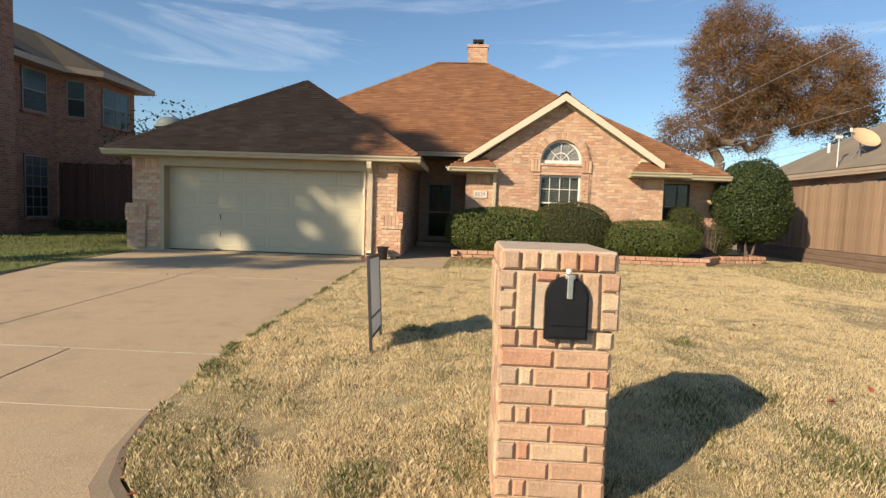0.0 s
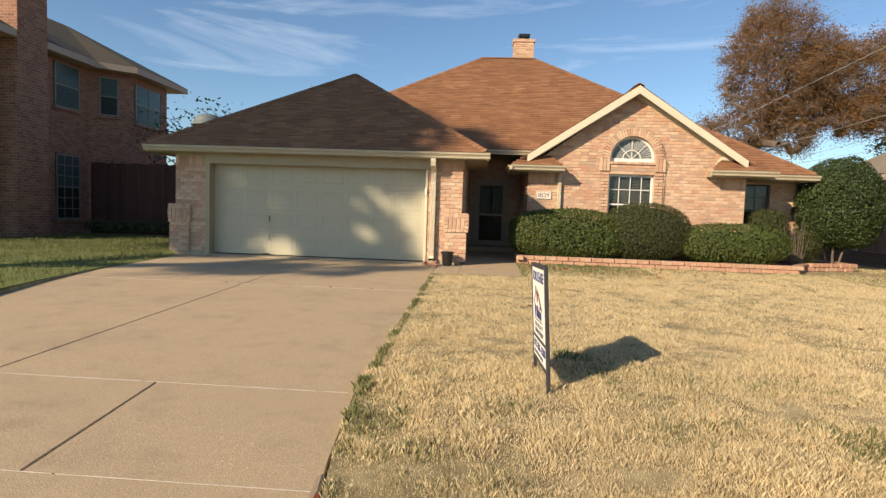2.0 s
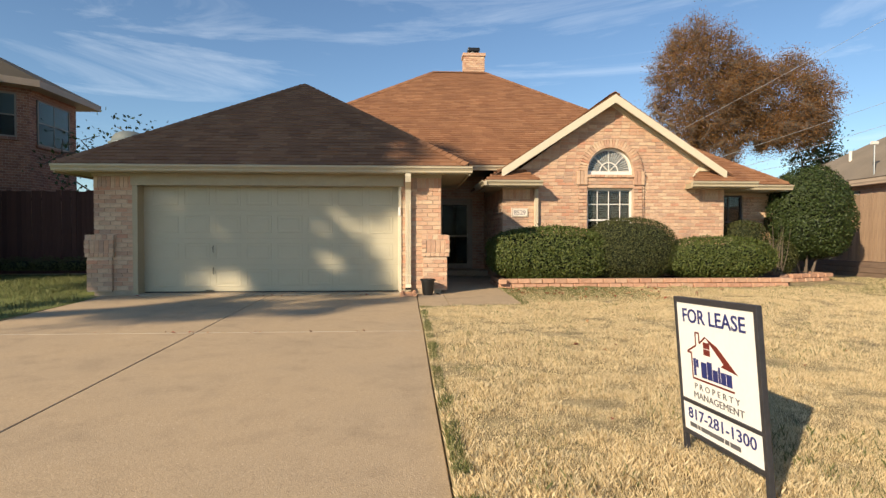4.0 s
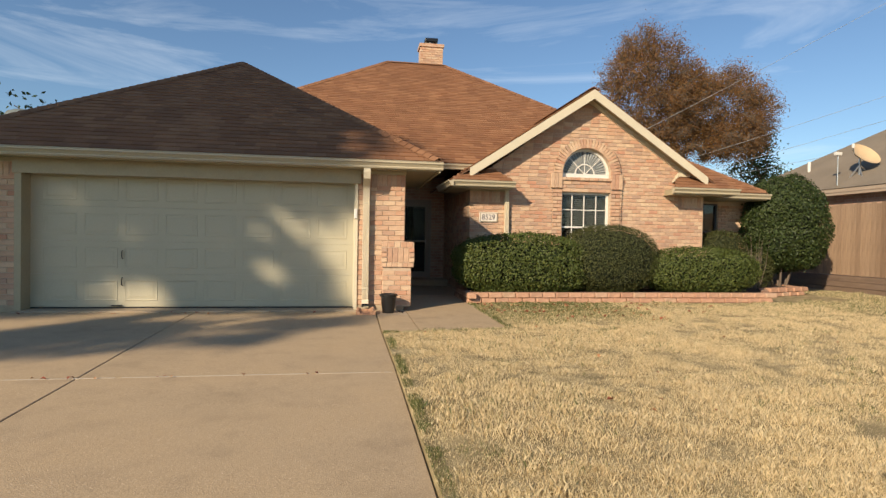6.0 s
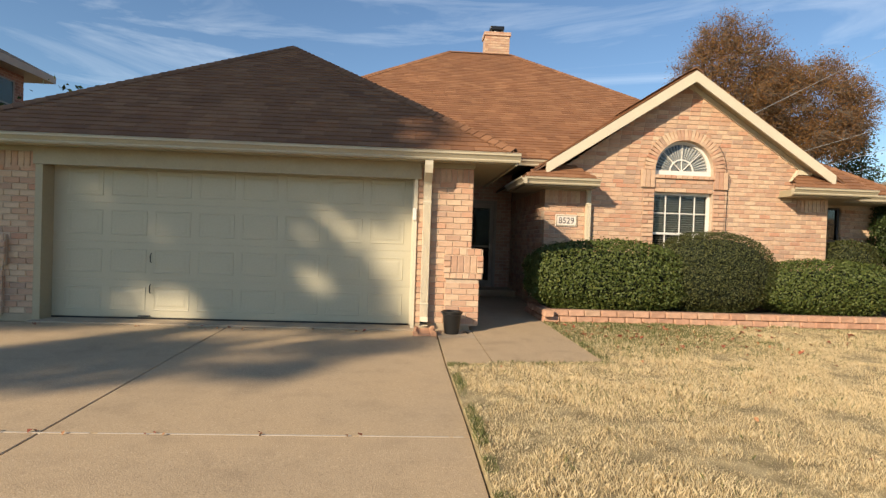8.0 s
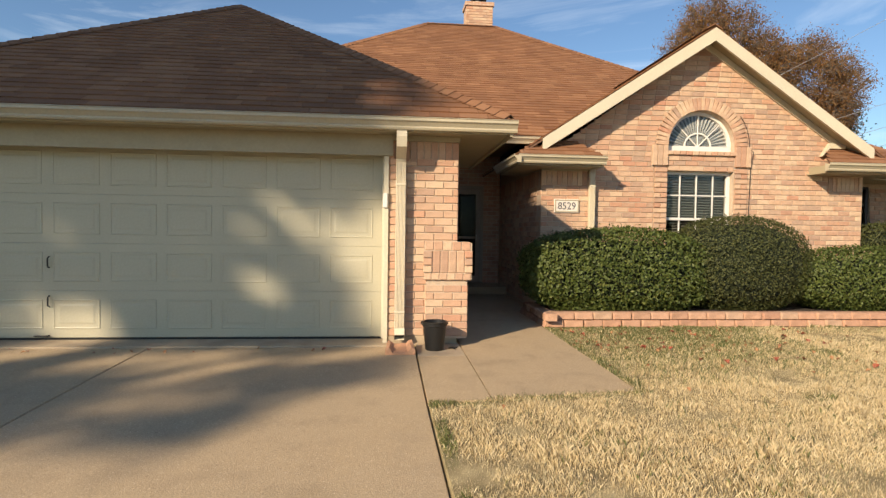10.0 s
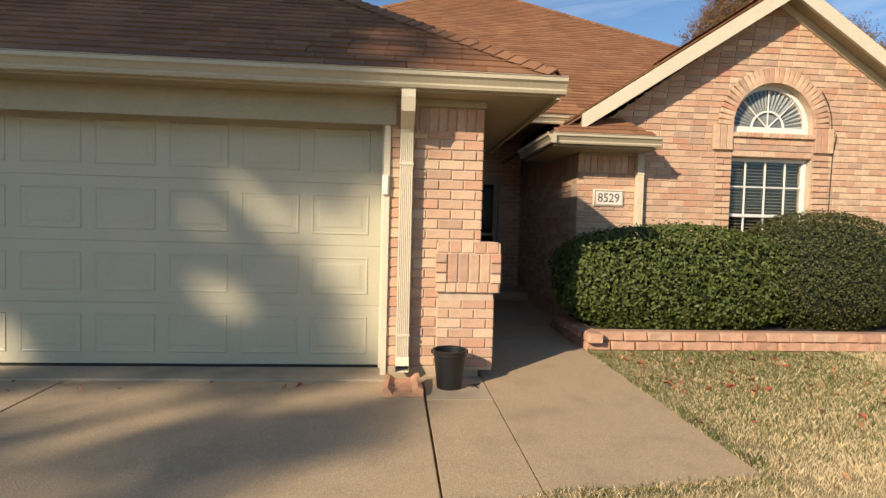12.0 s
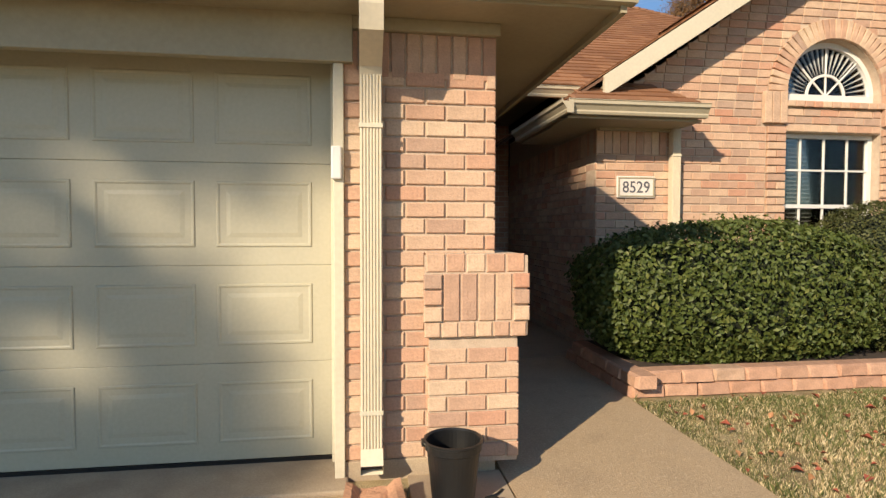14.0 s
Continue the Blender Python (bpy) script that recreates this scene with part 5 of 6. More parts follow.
# ---- plants ----
def leaf_cloud(points, normals, size, rng, fold=0.25, slim=0.55):
    """Small folded leaves, one at each point, loosely facing its normal."""
    n = len(points)
    nr = normals + rng.normal(0, 0.55, (n, 3))
    nr /= np.linalg.norm(nr, axis=1)[:, None]
    t = np.cross(nr, rng.normal(0, 1, (n, 3)))
    t /= np.linalg.norm(t, axis=1)[:, None]
    s = np.cross(nr, t)
    L = size * rng.uniform(0.6, 1.25, (n, 1))
    a, c = points - t * L / 2, points + t * L / 2
    b, d = points + s * L * slim / 2 + nr * L * fold * 0.5, points - s * L * slim / 2 + nr * L * fold * 0.5
    v = np.stack([a, b, c, d], 1).reshape(-1, 3)
    return v


def cloud_mesh(name, v, material):
    n = len(v) // 4
    me = bpy.data.meshes.new(name)
    me.vertices.add(4 * n)
    me.vertices.foreach_set("co", v.astype(np.float32).ravel())
    idx = np.arange(n)[:, None] * 4 + np.array([[0, 1, 2, 0, 2, 3]])
    me.loops.add(6 * n)
    me.loops.foreach_set("vertex_index", idx.astype(np.int32).ravel())
    me.polygons.add(2 * n)
    me.polygons.foreach_set("loop_start", np.arange(0, 6 * n, 3, dtype=np.int32))
    me.update(calc_edges=True)
    me.materials.append(material)
    return me


def lump(d, rng_seed):
    return noise.noise(Vector(d) * 1.7 + Vector((rng_seed, 0, 0))) * 0.5 + noise.noise(Vector(d) * 4.1 + Vector((0, rng_seed, 0))) * 0.3


def bush(name, label, centre, radii, power, count, size, material, seed, shell=0.10, uneven=0.05, stems=0, group=""):
    """A clipped shrub: a shell of leaves round a rounded-box volume, with a core painted dark as inner shade, and
    stems.
    """
    rng = np.random.default_rng(seed)
    t = thing(name, label, "shrub", (centre[0], centre[1], 0.16), group)
    c = np.array([0, 0, centre[2] - 0.16])
    R = np.array(radii)
    d = rng.normal(0, 1, (count, 3))
    d /= np.linalg.norm(d, axis=1)[:, None]
    k = (np.abs(d) ** power).sum(1) ** (-1 / power)
    bumps = np.array([lump(q, seed) for q in d[: count // 8]])
    near = np.argmax(d @ d[: count // 8].T, axis=1) if count < 60000 else np.zeros(count, int)
    r = k * (1 + uneven * bumps[near])
    p = d * r[:, None] * R
    nrm = np.sign(d) * np.abs(d * k[:, None]) ** (power - 1) / R
    nrm /= np.linalg.norm(nrm, axis=1)[:, None]
    depth = rng.exponential(shell * 0.45, count).clip(-0.02, shell * 2.2) - rng.exponential(0.012, count)
    p = p - nrm * depth[:, None] + c
    p[:, 2] = np.maximum(p[:, 2], 0.02)
    part("leaves", cloud_mesh("leaves", leaf_cloud(p, nrm, size, rng), M[material]), None, t)
    # Solid near-black core: the shade between the leaves, put in as colour.
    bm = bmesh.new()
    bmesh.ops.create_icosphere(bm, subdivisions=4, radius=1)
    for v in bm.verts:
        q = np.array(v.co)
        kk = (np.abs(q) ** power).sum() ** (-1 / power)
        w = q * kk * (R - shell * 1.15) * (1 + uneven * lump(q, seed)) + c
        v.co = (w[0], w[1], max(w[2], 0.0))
    part("inner_growth", bm, M["hedge_shade_core"], t)
    for i in range(stems):
        a = 2 * math.pi * i / stems
        x, y = 0.25 * radii[0] * math.cos(a), 0.25 * radii[1] * math.sin(a)
        part("stem", tube([(x * 0.6, y * 0.6, 0), (x, y, 0.4), (x * 1.6, y * 1.6, 0.95)], [0.03, 0.024, 0.015], 7), M["bark"], t)
    return t


M["hedge_shade_core"] = mat("hedge_shade_core", (0.012, 0.018, 0.006), 1.0, 20, 0.4, 60, 0.8)
bush("hedge", "clipped glossy green hedge in the raised bed", (1.50, 15.45, 0.72), (1.42, 0.52, 0.61), 2.7, 30000, 0.05, "hedge_leaf", 3, 0.17, 0.16, group="hedges in the raised bed")
bush("hedge", "clipped dark green domed shrub in the raised bed", (3.42, 15.55, 0.82), (1.08, 0.62, 0.72), 2.3, 30000, 0.034, "hedge_dark", 5, 0.10, 0.05, group="hedges in the raised bed")
bush("hedge", "low clipped green hedge in the raised bed", (5.45, 15.45, 0.62), (1.28, 0.52, 0.48), 2.7, 25000, 0.046, "hedge_leaf", 8, 0.16, 0.16, group="hedges in the raised bed")
bush("tall_shrub", "tall rounded glossy green shrub by the fence", (8.78, 17.1, 1.68), (1.06, 0.95, 1.22), 2.3, 34000, 0.06, "tall_leaf", 11, 0.22, 0.26, stems=6)
bush("shrub", "dark evergreen shrub below the side window", (6.75, 16.55, 1.0), (0.52, 0.4, 0.5), 2.6, 9000, 0.04, "hedge_dark", 13, 0.10, 0.10)
bush("shrub", "small dark shrub at the corner of the bed", (7.85, 16.75, 0.6), (0.36, 0.36, 0.42), 2.2, 5000, 0.04, "hedge_dark", 14, 0.12, 0.15)
twigs = thing("bare_shrub", "bare brown twiggy shrub between the evergreens", "shrub", (7.35, 16.2, 0.165))
rnd = random.Random(4)
for i in range(26):
    a, r = rnd.uniform(0, 6.28), rnd.uniform(0.02, 0.14)
    x, y, h = r * math.cos(a), r * math.sin(a), rnd.uniform(0.7, 1.25)
    k = 1 + rnd.uniform(0.5, 2.2)
    part("twig", tube([(x, y, 0), (x * k * 0.7, y * k * 0.7, h * 0.5), (x * k + rnd.uniform(-0.08, 0.08), y * k, h)], [0.007, 0.005, 0.002], 4), M["bark"], twigs)

# ---- fences ----
def picket_data(w, h, d, material, name="picket"):
    c = 0.004
    v = [(-w / 2, -d / 2, 0), (w / 2, -d / 2, 0), (w / 2, d / 2, 0), (-w / 2, d / 2, 0), (-w / 2, -d / 2, h - 0.012), (w / 2, -d / 2, h - 0.012), (w / 2, d / 2, h - 0.012), (-w / 2, d / 2, h - 0.012),
         (-w / 2 + 0.012, -d / 2 + c, h), (w / 2 - 0.012, -d / 2 + c, h), (w / 2 - 0.012, d / 2 - c, h), (-w / 2 + 0.012, d / 2 - c, h)]
    f = [(0, 1, 5, 4), (1, 2, 6, 5), (2, 3, 7, 6), (3, 0, 4, 7), (4, 5, 9, 8), (5, 6, 10, 9), (6, 7, 11, 10), (7, 4, 8, 11), (8, 9, 10, 11), (3, 2, 1, 0)]
    return mesh_of(name, v, f, material)


def fence(name, label, a, b, z0, z1, material, width=0.14):
    t = thing(name, label, "fence", (*a, 0))
    run = Vector((b[0] - a[0], b[1] - a[1], 0))
    r, n = run.normalized(), int(run.length / width)
    datas = [picket_data(width - 0.006, z1 - z0 + k, 0.018, material) for k in (-0.02, 0.0, 0.015)]
    fm = face_matrix((0, 0, 0), r)
    for i in range(n):
        ob = new("picket", random.choice(datas))
        ob.parent = t
        ob.matrix_basis = fm @ Matrix.Translation(((i + 0.5) * width, random.uniform(-0.004, 0.004), z0)) @ pose(0, 0, 0, 0, random.uniform(-0.3, 0.3), random.uniform(-1.5, 1.5))
    for z in (z0 + 0.25, (z0 + z1) / 2, z1 - 0.25):
        ob = part("rail", box(0, run.length, 0.012, 0.05, z - 0.045, z + 0.045), material, t)
        ob.matrix_basis = fm
    for i in range(int(run.length / 2.4) + 1):
        ob = part("post", box(i * 2.4, i * 2.4 + 0.09, 0.05, 0.14, -0.3, z1 - 0.05, 0.004), material, t)
        ob.matrix_basis = fm
    return t


fence("fence", "weathered brown board fence on a timber base", (10.97, 22.0), (10.97, 9.0), 0.44, 2.30, M["fence_wood"])
base = thing("timber_wall", "low dark railway-sleeper retaining wall under the fence", "retaining wall", (10.93, 9.0, 0), kind="structure")
for c in range(3):
    y = -0.6 * c
    while y < 13:
        ob = part("timber", box(-0.09, 0.09, max(y, 0) + 0.004, min(y + 2.4, 13.0) - 0.004, 0.15 * c - 0.02, 0.15 * c + 0.126, 0.008), M["timber"], base)
        ob.location = (random.uniform(-0.012, 0.012), 0, 0)
        y += 2.4
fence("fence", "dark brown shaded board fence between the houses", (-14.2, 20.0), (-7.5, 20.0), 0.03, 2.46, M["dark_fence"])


# ---- neighbouring houses ----
def far_window(parent, m, w, h, cols, rows, label=""):
    """A window on a wall face whose local x runs along the wall and -y points out."""
    # The slab behind the panes is painted dark to pass for indoor gloom.
    win = part("window", box(-w / 2, w / 2, -0.02, 0.03, -h / 2, h / 2), M["unlit_room_dark"], parent, label)
    win.matrix_basis = m
    for n, b in (("frame", (-w / 2, w / 2, -h / 2, -h / 2 + 0.05)), ("frame", (-w / 2, w / 2, h / 2 - 0.05, h / 2)), ("frame", (-w / 2, -w / 2 + 0.05, -h / 2, h / 2)), ("frame", (w / 2 - 0.05, w / 2, -h / 2, h / 2)), ("meeting_rail", (-w / 2, w / 2, -0.02, 0.02))):
        part(n, box(b[0], b[1], -0.045, -0.021, b[2], b[3]), M["nb_frame"], win)
    part("shade", box(-w / 2 + 0.05, w / 2 - 0.05, -0.028, -0.0215, 0.02, h / 2 - 0.05), M["dome_grey"], win, "grey drawn window shade")
    for i in range(1, cols):
        x = -w / 2 + w * i / cols
        part("bar", box(x - 0.012, x + 0.012, -0.04, -0.022, -h / 2, h / 2), M["nb_frame"], win)
    for j in range(1, rows):
        z = -h / 2 + h * j / rows
        part("bar", box(-w / 2, w / 2, -0.04, -0.022, z - 0.012, z + 0.012), M["nb_frame"], win)
    p = part("pane", box(-w / 2 + 0.05, w / 2 - 0.05, -0.033, -0.030, -h / 2 + 0.05, h / 2 - 0.05), M["screened_glass"], win)
    p.visible_shadow = False
    part("sill", box(-w / 2 - 0.06, w / 2 + 0.06, -0.07, 0.0, -h / 2 - 0.09, -h / 2, 0.006), M["nb_brick"], win)


left_house = thing("neighbour_house", "two-storey dark red brick house in shade", "house", (-14.1, 16.0, 0))
EAVE = 5.62
plan = [(-14.1, 15.0), (-14.1, 19.95), (-13.15, 20.71), (-13.15, 23.05), (-22.0, 23.05), (-22.0, 15.0)]
ob = part("wall", prism([(x + 14.1, y - 16.0) for x, y in plan], "z", -0.1, EAVE), M["nb_brick"], left_house)
over = [(0.5, -1.5), (0.5, 3.72), (1.42, 4.46), (1.42, 7.75), (-8.4, 7.75), (-8.4, -1.5)]
part("soffit", prism(over, "z", EAVE - 0.03, EAVE + 0.02), M["nb_trim"], left_house)
part("fascia", prism(over, "z", EAVE + 0.02, EAVE + 0.17), M["nb_trim"], left_house, "pale gutter and fascia band")
bm = bmesh.new()
lo = [bm.verts.new((x * 1.0, y, EAVE + 0.17)) for x, y in over]
hi = [bm.verts.new(q) for q in ((-3.6, 2.2, EAVE + 2.45), (-3.6, 3.3, EAVE + 2.45), (-1.6, 4.9, EAVE + 1.75), (-1.6, 5.2, EAVE + 1.75), (-4.2, 3.6, EAVE + 2.4), (-4.2, 2.2, EAVE + 2.4))]
for i in range(6):
    j = (i + 1) % 6
    bm.faces.new((lo[i], lo[j], hi[j], hi[i]))
bm.faces.new(hi)
bmesh.ops.triangulate(bm, faces=bm.faces)
part("roof", bm, M["nb_roof_dark"], left_house, "dark grey shingle hip roof")
stack = part("chimney", box(-0.5, 0.52, 0.5, 1.57, -0.1, 9.2, 0.01), M["nb_brick"], left_house, "broad brick chimney stack on the side wall")
part("chimney_shoulder", box(-0.3, 0.50, 0.45, 0.5, -0.1, 4.9), M["nb_brick"], left_house)
east = lambda y, z: Matrix.Translation((0.0, y - 16.0, z)) @ face_matrix((0, 0, 0), (0, 1, 0))
far_window(left_house, east(18.96, 4.78), 1.08, 1.42, 1, 1)
far_window(left_house, east(18.98, 1.56), 1.04, 2.1, 3, 6)
far_window(left_house, Matrix.Translation((0.475, 4.33, 4.75)) @ face_matrix((0, 0, 0), (0.95, 0.76, 0)), 0.58, 1.32, 1, 1)
far_window(left_house, Matrix.Translation((0.95, 5.82, 4.65)) @ face_matrix((0, 0, 0), (0, 1, 0)), 1.6, 1.4, 2, 1)
dn = part("downspout", tube([(0.08, 1.95, 0.1), (0.08, 1.95, 2.2)], 0.04, 8), M["black_metal"], left_house, "dark drain pipe")
for i in range(7):
    bush("shrub", "low dark groundcover along the fence", (-13.3 + 0.75 * i, 19.3, 0.3), (0.42, 0.3, 0.25), 2.2, 900, 0.06, "hedge_dark", 40 + i, 0.10, 0.2, group="groundcover along the fence")

right_house = thing("neighbour_house", "single-storey house with a grey-brown shingle hip roof", "house", (12.4, 16.2, 0))
part("wall", box(0.35, 17.0, 0.35, 7.7, -0.1, 2.75), M["nb_brick_pale"], right_house)
part("eave", box(0.0, 17.4, 0.0, 8.05, 2.72, 2.80), M["nb_trim"], right_house, "pale soffit")
part("fascia", prism([(-0.02, -0.02), (17.42, -0.02), (17.42, 8.07), (-0.02, 8.07)], "z", 2.80, 2.92), M["nb_trim"], right_house, "pale fascia and gutter")
bm = bmesh.new()
lo = [bm.verts.new(q) for q in ((-0.05, -0.05, 2.92), (17.45, -0.05, 2.92), (17.45, 8.1, 2.92), (-0.05, 8.1, 2.92))]
r0, r1 = bm.verts.new((3.75, 4.0, 5.42)), bm.verts.new((13.5, 4.0, 5.42))
for q in ((lo[0], lo[1], r1, r0), (lo[1], lo[2], r1), (lo[2], lo[3], r0, r1), (lo[3], lo[0], r0)):
    bm.faces.new(q)
part("roof", bm, M["nb_roof"], right_house, "weathered grey-brown shingle roof")
west = lambda y, z: Matrix.Translation((0.35, y - 16.2, z)) @ face_matrix((0, 0, 0), (0, -1, 0))
far_window(right_house, west(17.3, 2.2), 0.9, 0.75, 2, 1)
far_window(right_house, west(20.5, 2.2), 0.9, 0.75, 2, 1)
vp = thing("vent_pipe", "white plumbing vent pipe on the neighbouring roof", "vent pipe", (13.6, 21.5, 3.72))
part("pipe", lathe([(0.05, 0), (0.05, 0.35), (0.04, 0.35), (0.04, 0.05)], 12), M["white_vinyl"], vp)
vp2 = copy_thing(vp, pose(14.6, 18.9, 4.4))
tagged(vp2, "white plumbing vent pipe higher on the neighbouring roof")


def roof_dish():
    t = thing("satellite_dish", "cream satellite dish on a tripod on the roof", "satellite dish", (13.0, 19.0, 3.2))
    for a in (0, 120, 240):
        c, s = math.cos(radians(a)), math.sin(radians(a))
        part("leg", tube([(0.38 * c, 0.38 * s, -0.05 + 0.22 * c), (0, 0, 0.42)], 0.018, 6), M["chrome"], t)
    part("mast", tube([(0, 0, 0.05), (0, 0, 0.62)], 0.025, 8), M["chrome"], t)
    prof = [(0.0, 0.0), (0.15, 0.014), (0.30, 0.06), (0.42, 0.12), (0.426, 0.13), (0.30, 0.072), (0.15, 0.026), (0.0, 0.012)]
    d = part("reflector", lathe(prof, 28), M["dish_cream"], t, "cream dish reflector")
    d.matrix_basis = pose(0.05, -0.05, 0.66, 48, -14, 15)
    part("feed_arm", tube([(0, 0, 0.62), (-0.35, -0.15, 0.70), (-0.42, -0.18, 0.9)], 0.014, 6), M["chrome"], t)
    part("feed_horn", lathe([(0, 0), (0.035, 0.0), (0.045, 0.12), (0, 0.12)], 10), M["white_vinyl"], t).location = (-0.42, -0.18, 0.88)
    s = part("second_mast", tube([(-0.5, 0.25, -0.3), (-0.5, 0.25, 0.75)], 0.02, 6), M["chrome"], t)
    part("small_horn", box(-0.6, -0.4, 0.2, 0.3, 0.72, 0.82, 0.01), M["white_vinyl"], t)


roof_dish()
shell = thing("garden_parasol", "grey domed canopy seen over the garage roof", "canopy", (-9.25, 18.75, 0))
prof = [(0.50, 3.60), (0.52, 3.63), (0.50, 3.66), (0.44, 3.68), (0.42, 3.78), (0.34, 3.90), (0.22, 3.955), (0.0, 3.965)]
part("canopy", lathe(prof, 24), M["dome_grey"], shell, smooth=True)
part("pole", tube([(0, 0, 0), (0, 0, 3.9)], 0.025, 8), M["chrome"], shell)


# ---- trees ----
def tree(name, label, base, height, blobs, limbs, per, leaf, material, seed, trunk=0.22, twig=1.0, extra_twigs=0, clear=(), fill=0):
    """Limbs grown from the trunk towards scattered points of the crown, thinner outwards, with leaves at their ends."""
    rng = np.random.default_rng(seed)
    t = thing(name, label, "tree", base)
    nodes, parent = [np.array([0, 0, 0.0])], [-1]
    for k in range(1, 7):
        nodes.append(np.array([0.12 * math.sin(k * 1.3) * height / 6, 0.1 * math.cos(k * 1.7), height * k / 6]))
        parent.append(k - 1)
    pts = []
    tot = sum(b[3] * b[4] * b[5] for b in blobs)
    for bx, by, bz, rx, ry, rz in blobs:
        n = int(limbs * rx * ry * rz / tot)
        d = rng.normal(0, 1, (n, 3))
        d /= np.linalg.norm(d, axis=1)[:, None]
        pts.append(d * rng.uniform(0.25, 1, (n, 1)) ** 0.45 * np.array([rx, ry, rz]) + np.array([bx, by, bz]))
    pts = np.concatenate(pts)
    top = nodes[-1]
    pts = pts[np.argsort(np.linalg.norm(pts - top, axis=1))]
    ends = []
    for p in pts:
        arr = np.array(nodes[4:])
        dist = np.linalg.norm(arr - p, axis=1) + 0.35 * np.maximum(arr[:, 2] - p[2], 0)
        i = int(np.argmin(dist)) + 4
        a = nodes[i]
        L = np.linalg.norm(p - a)
        steps = max(1, int(L / 0.9))
        prev = i
        for s in range(1, steps + 1):
            q = a + (p - a) * s / steps + rng.normal(0, 0.06 * L, 3) * (s < steps)
            nodes.append(q)
            parent.append(prev)
            prev = len(nodes) - 1
        ends.append(prev)
    weight = np.zeros(len(nodes))
    for e in ends:
        weight[e] += 1
    for i in range(len(nodes) - 1, 0, -1):
        weight[parent[i]] += weight[i]
    rad = trunk * np.sqrt((weight + 0.3) / weight[1])
    v, f = [], []
    for i in range(1, len(nodes)):
        a, b = Vector(nodes[parent[i]]), Vector(nodes[i])
        d = (b - a)
        if d.length < 1e-4:
            continue
        d.normalize()
        u = d.cross(Vector((0.3, 0.2, 1))).normalized()
        w = d.cross(u)
        ra, rb = rad[parent[i]] if parent[i] else rad[i] * 1.3, rad[i]
        ra = min(ra, rb * 1.8)
        sides = 7 if rb > 0.06 else 4
        i0 = len(v)
        for c, r in ((a, ra), (b, rb)):
            for k in range(sides):
                an = 2 * math.pi * k / sides
                v.append(tuple(c + u * (r * math.cos(an)) + w * (r * math.sin(an))))
        for k in range(sides):
            f.append((i0 + k, i0 + (k + 1) % sides, i0 + sides + (k + 1) % sides, i0 + sides + k))
    # fine twigs
    for e in ends:
        for _ in range(extra_twigs):
            a = nodes[e]
            out = a - np.array([blobs[0][0], blobs[0][1], blobs[0][2]])
            out = out / (np.linalg.norm(out) + 0.1) + rng.normal(0, 0.6, 3)
            b = a + out / np.linalg.norm(out) * rng.uniform(0.5, 1.2) * twig
            s = np.cross(out, rng.normal(0, 1, 3))
            s = s / np.linalg.norm(s) * 0.012
            i0 = len(v)
            v += [tuple(a + s), tuple(a - s), tuple(b), tuple(a + np.array([0, 0, 0.02]))]
            f += [(i0, i0 + 1, i0 + 2), (i0, i0 + 2, i0 + 3)]
    part("trunk", mesh_of("trunk", v, f, M["bark"]), None, t, "grey-brown trunk and limbs")
    c = np.array([nodes[e] for e in ends])
    keep = rng.uniform(0, 1, len(c))
    n = rng.poisson(per * (0.35 + 1.3 * keep))
    P = np.repeat(c, n, axis=0)
    P = P + rng.normal(0, 0.42 * twig, P.shape)
    for bx, by, bz, rx, ry, rz in blobs if fill else ():
        m = int(fill * math.pi * rx * rz)
        d = rng.normal(0, 1, (m, 3))
        d *= rng.uniform(0, 1, (m, 1)) ** 0.4 / np.linalg.norm(d, axis=1)[:, None]
        P = np.concatenate([P, d * np.array([rx, ry, rz]) + np.array([bx, by, bz])])
    across, level = P[:, 0] * 0.724 - P[:, 1] * 0.69, P[:, 2] - (P[:, 0] * -0.69 + P[:, 1] * -0.724) * math.tan(SUN_EL)
    for o, z, ro, rz in clear:
        keep = ((across - o) / ro) ** 2 + ((level - z) / rz) ** 2 > 1
        P, across, level = P[keep], across[keep], level[keep]
    part("crown", cloud_mesh("crown", leaf_cloud(P, rng.normal(0, 1, P.shape), leaf, rng), M[material]), None, t)
    return t


tree("tree", "large rust-coloured autumn tree behind the house", (19.0, 43.0, 0), 5.4,
     [(0.6, 0, 12.2, 3.5, 3.0, 5.0), (6.7, 0, 11.0, 4.2, 3.0, 3.5), (3.5, 0, 12.0, 2.3, 2.2, 2.7), (-2.3, 0.5, 7.4, 2.6, 2.2, 1.5), (7.6, 0, 9.5, 2.6, 2.5, 1.7), (2.4, 0, 9.0, 2.6, 2.2, 1.8), (1.6, 0, 7.1, 2.2, 1.8, 1.1)], 1150, 120, 0.125, "rust_leaf", 5, 0.36, 0.95, 16)
tree("tree", "dark evergreen tree beyond the neighbouring roof", (31.5, 46.0, 0), 7.0, [(0, 0, 8.8, 1.3, 1.3, 1.4), (-1.4, 0, 7.2, 1.3, 1.2, 0.8), (0.8, 0, 7.0, 1.6, 1.2, 0.8)], 60, 60, 0.22, "green_leaf", 9, 0.2)
tree("tree", "thin leafy tree between the two houses", (-11.3, 21.5, 0), 2.2, [(0.2, 0, 4.0, 1.6, 0.8, 0.7), (-0.6, -0.5, 3.2, 1.5, 0.6, 0.6)], 36, 12, 0.15, "green_leaf", 15, 0.06, 0.7)
tree("tree", "half-bare tree tips behind the garage roof", (-9.5, 33.5, 0), 4.5, [(0, 0, 6.6, 2.4, 1.5, 1.4)], 60, 10, 0.14, "rust_leaf", 16, 0.12, 0.9, 5)
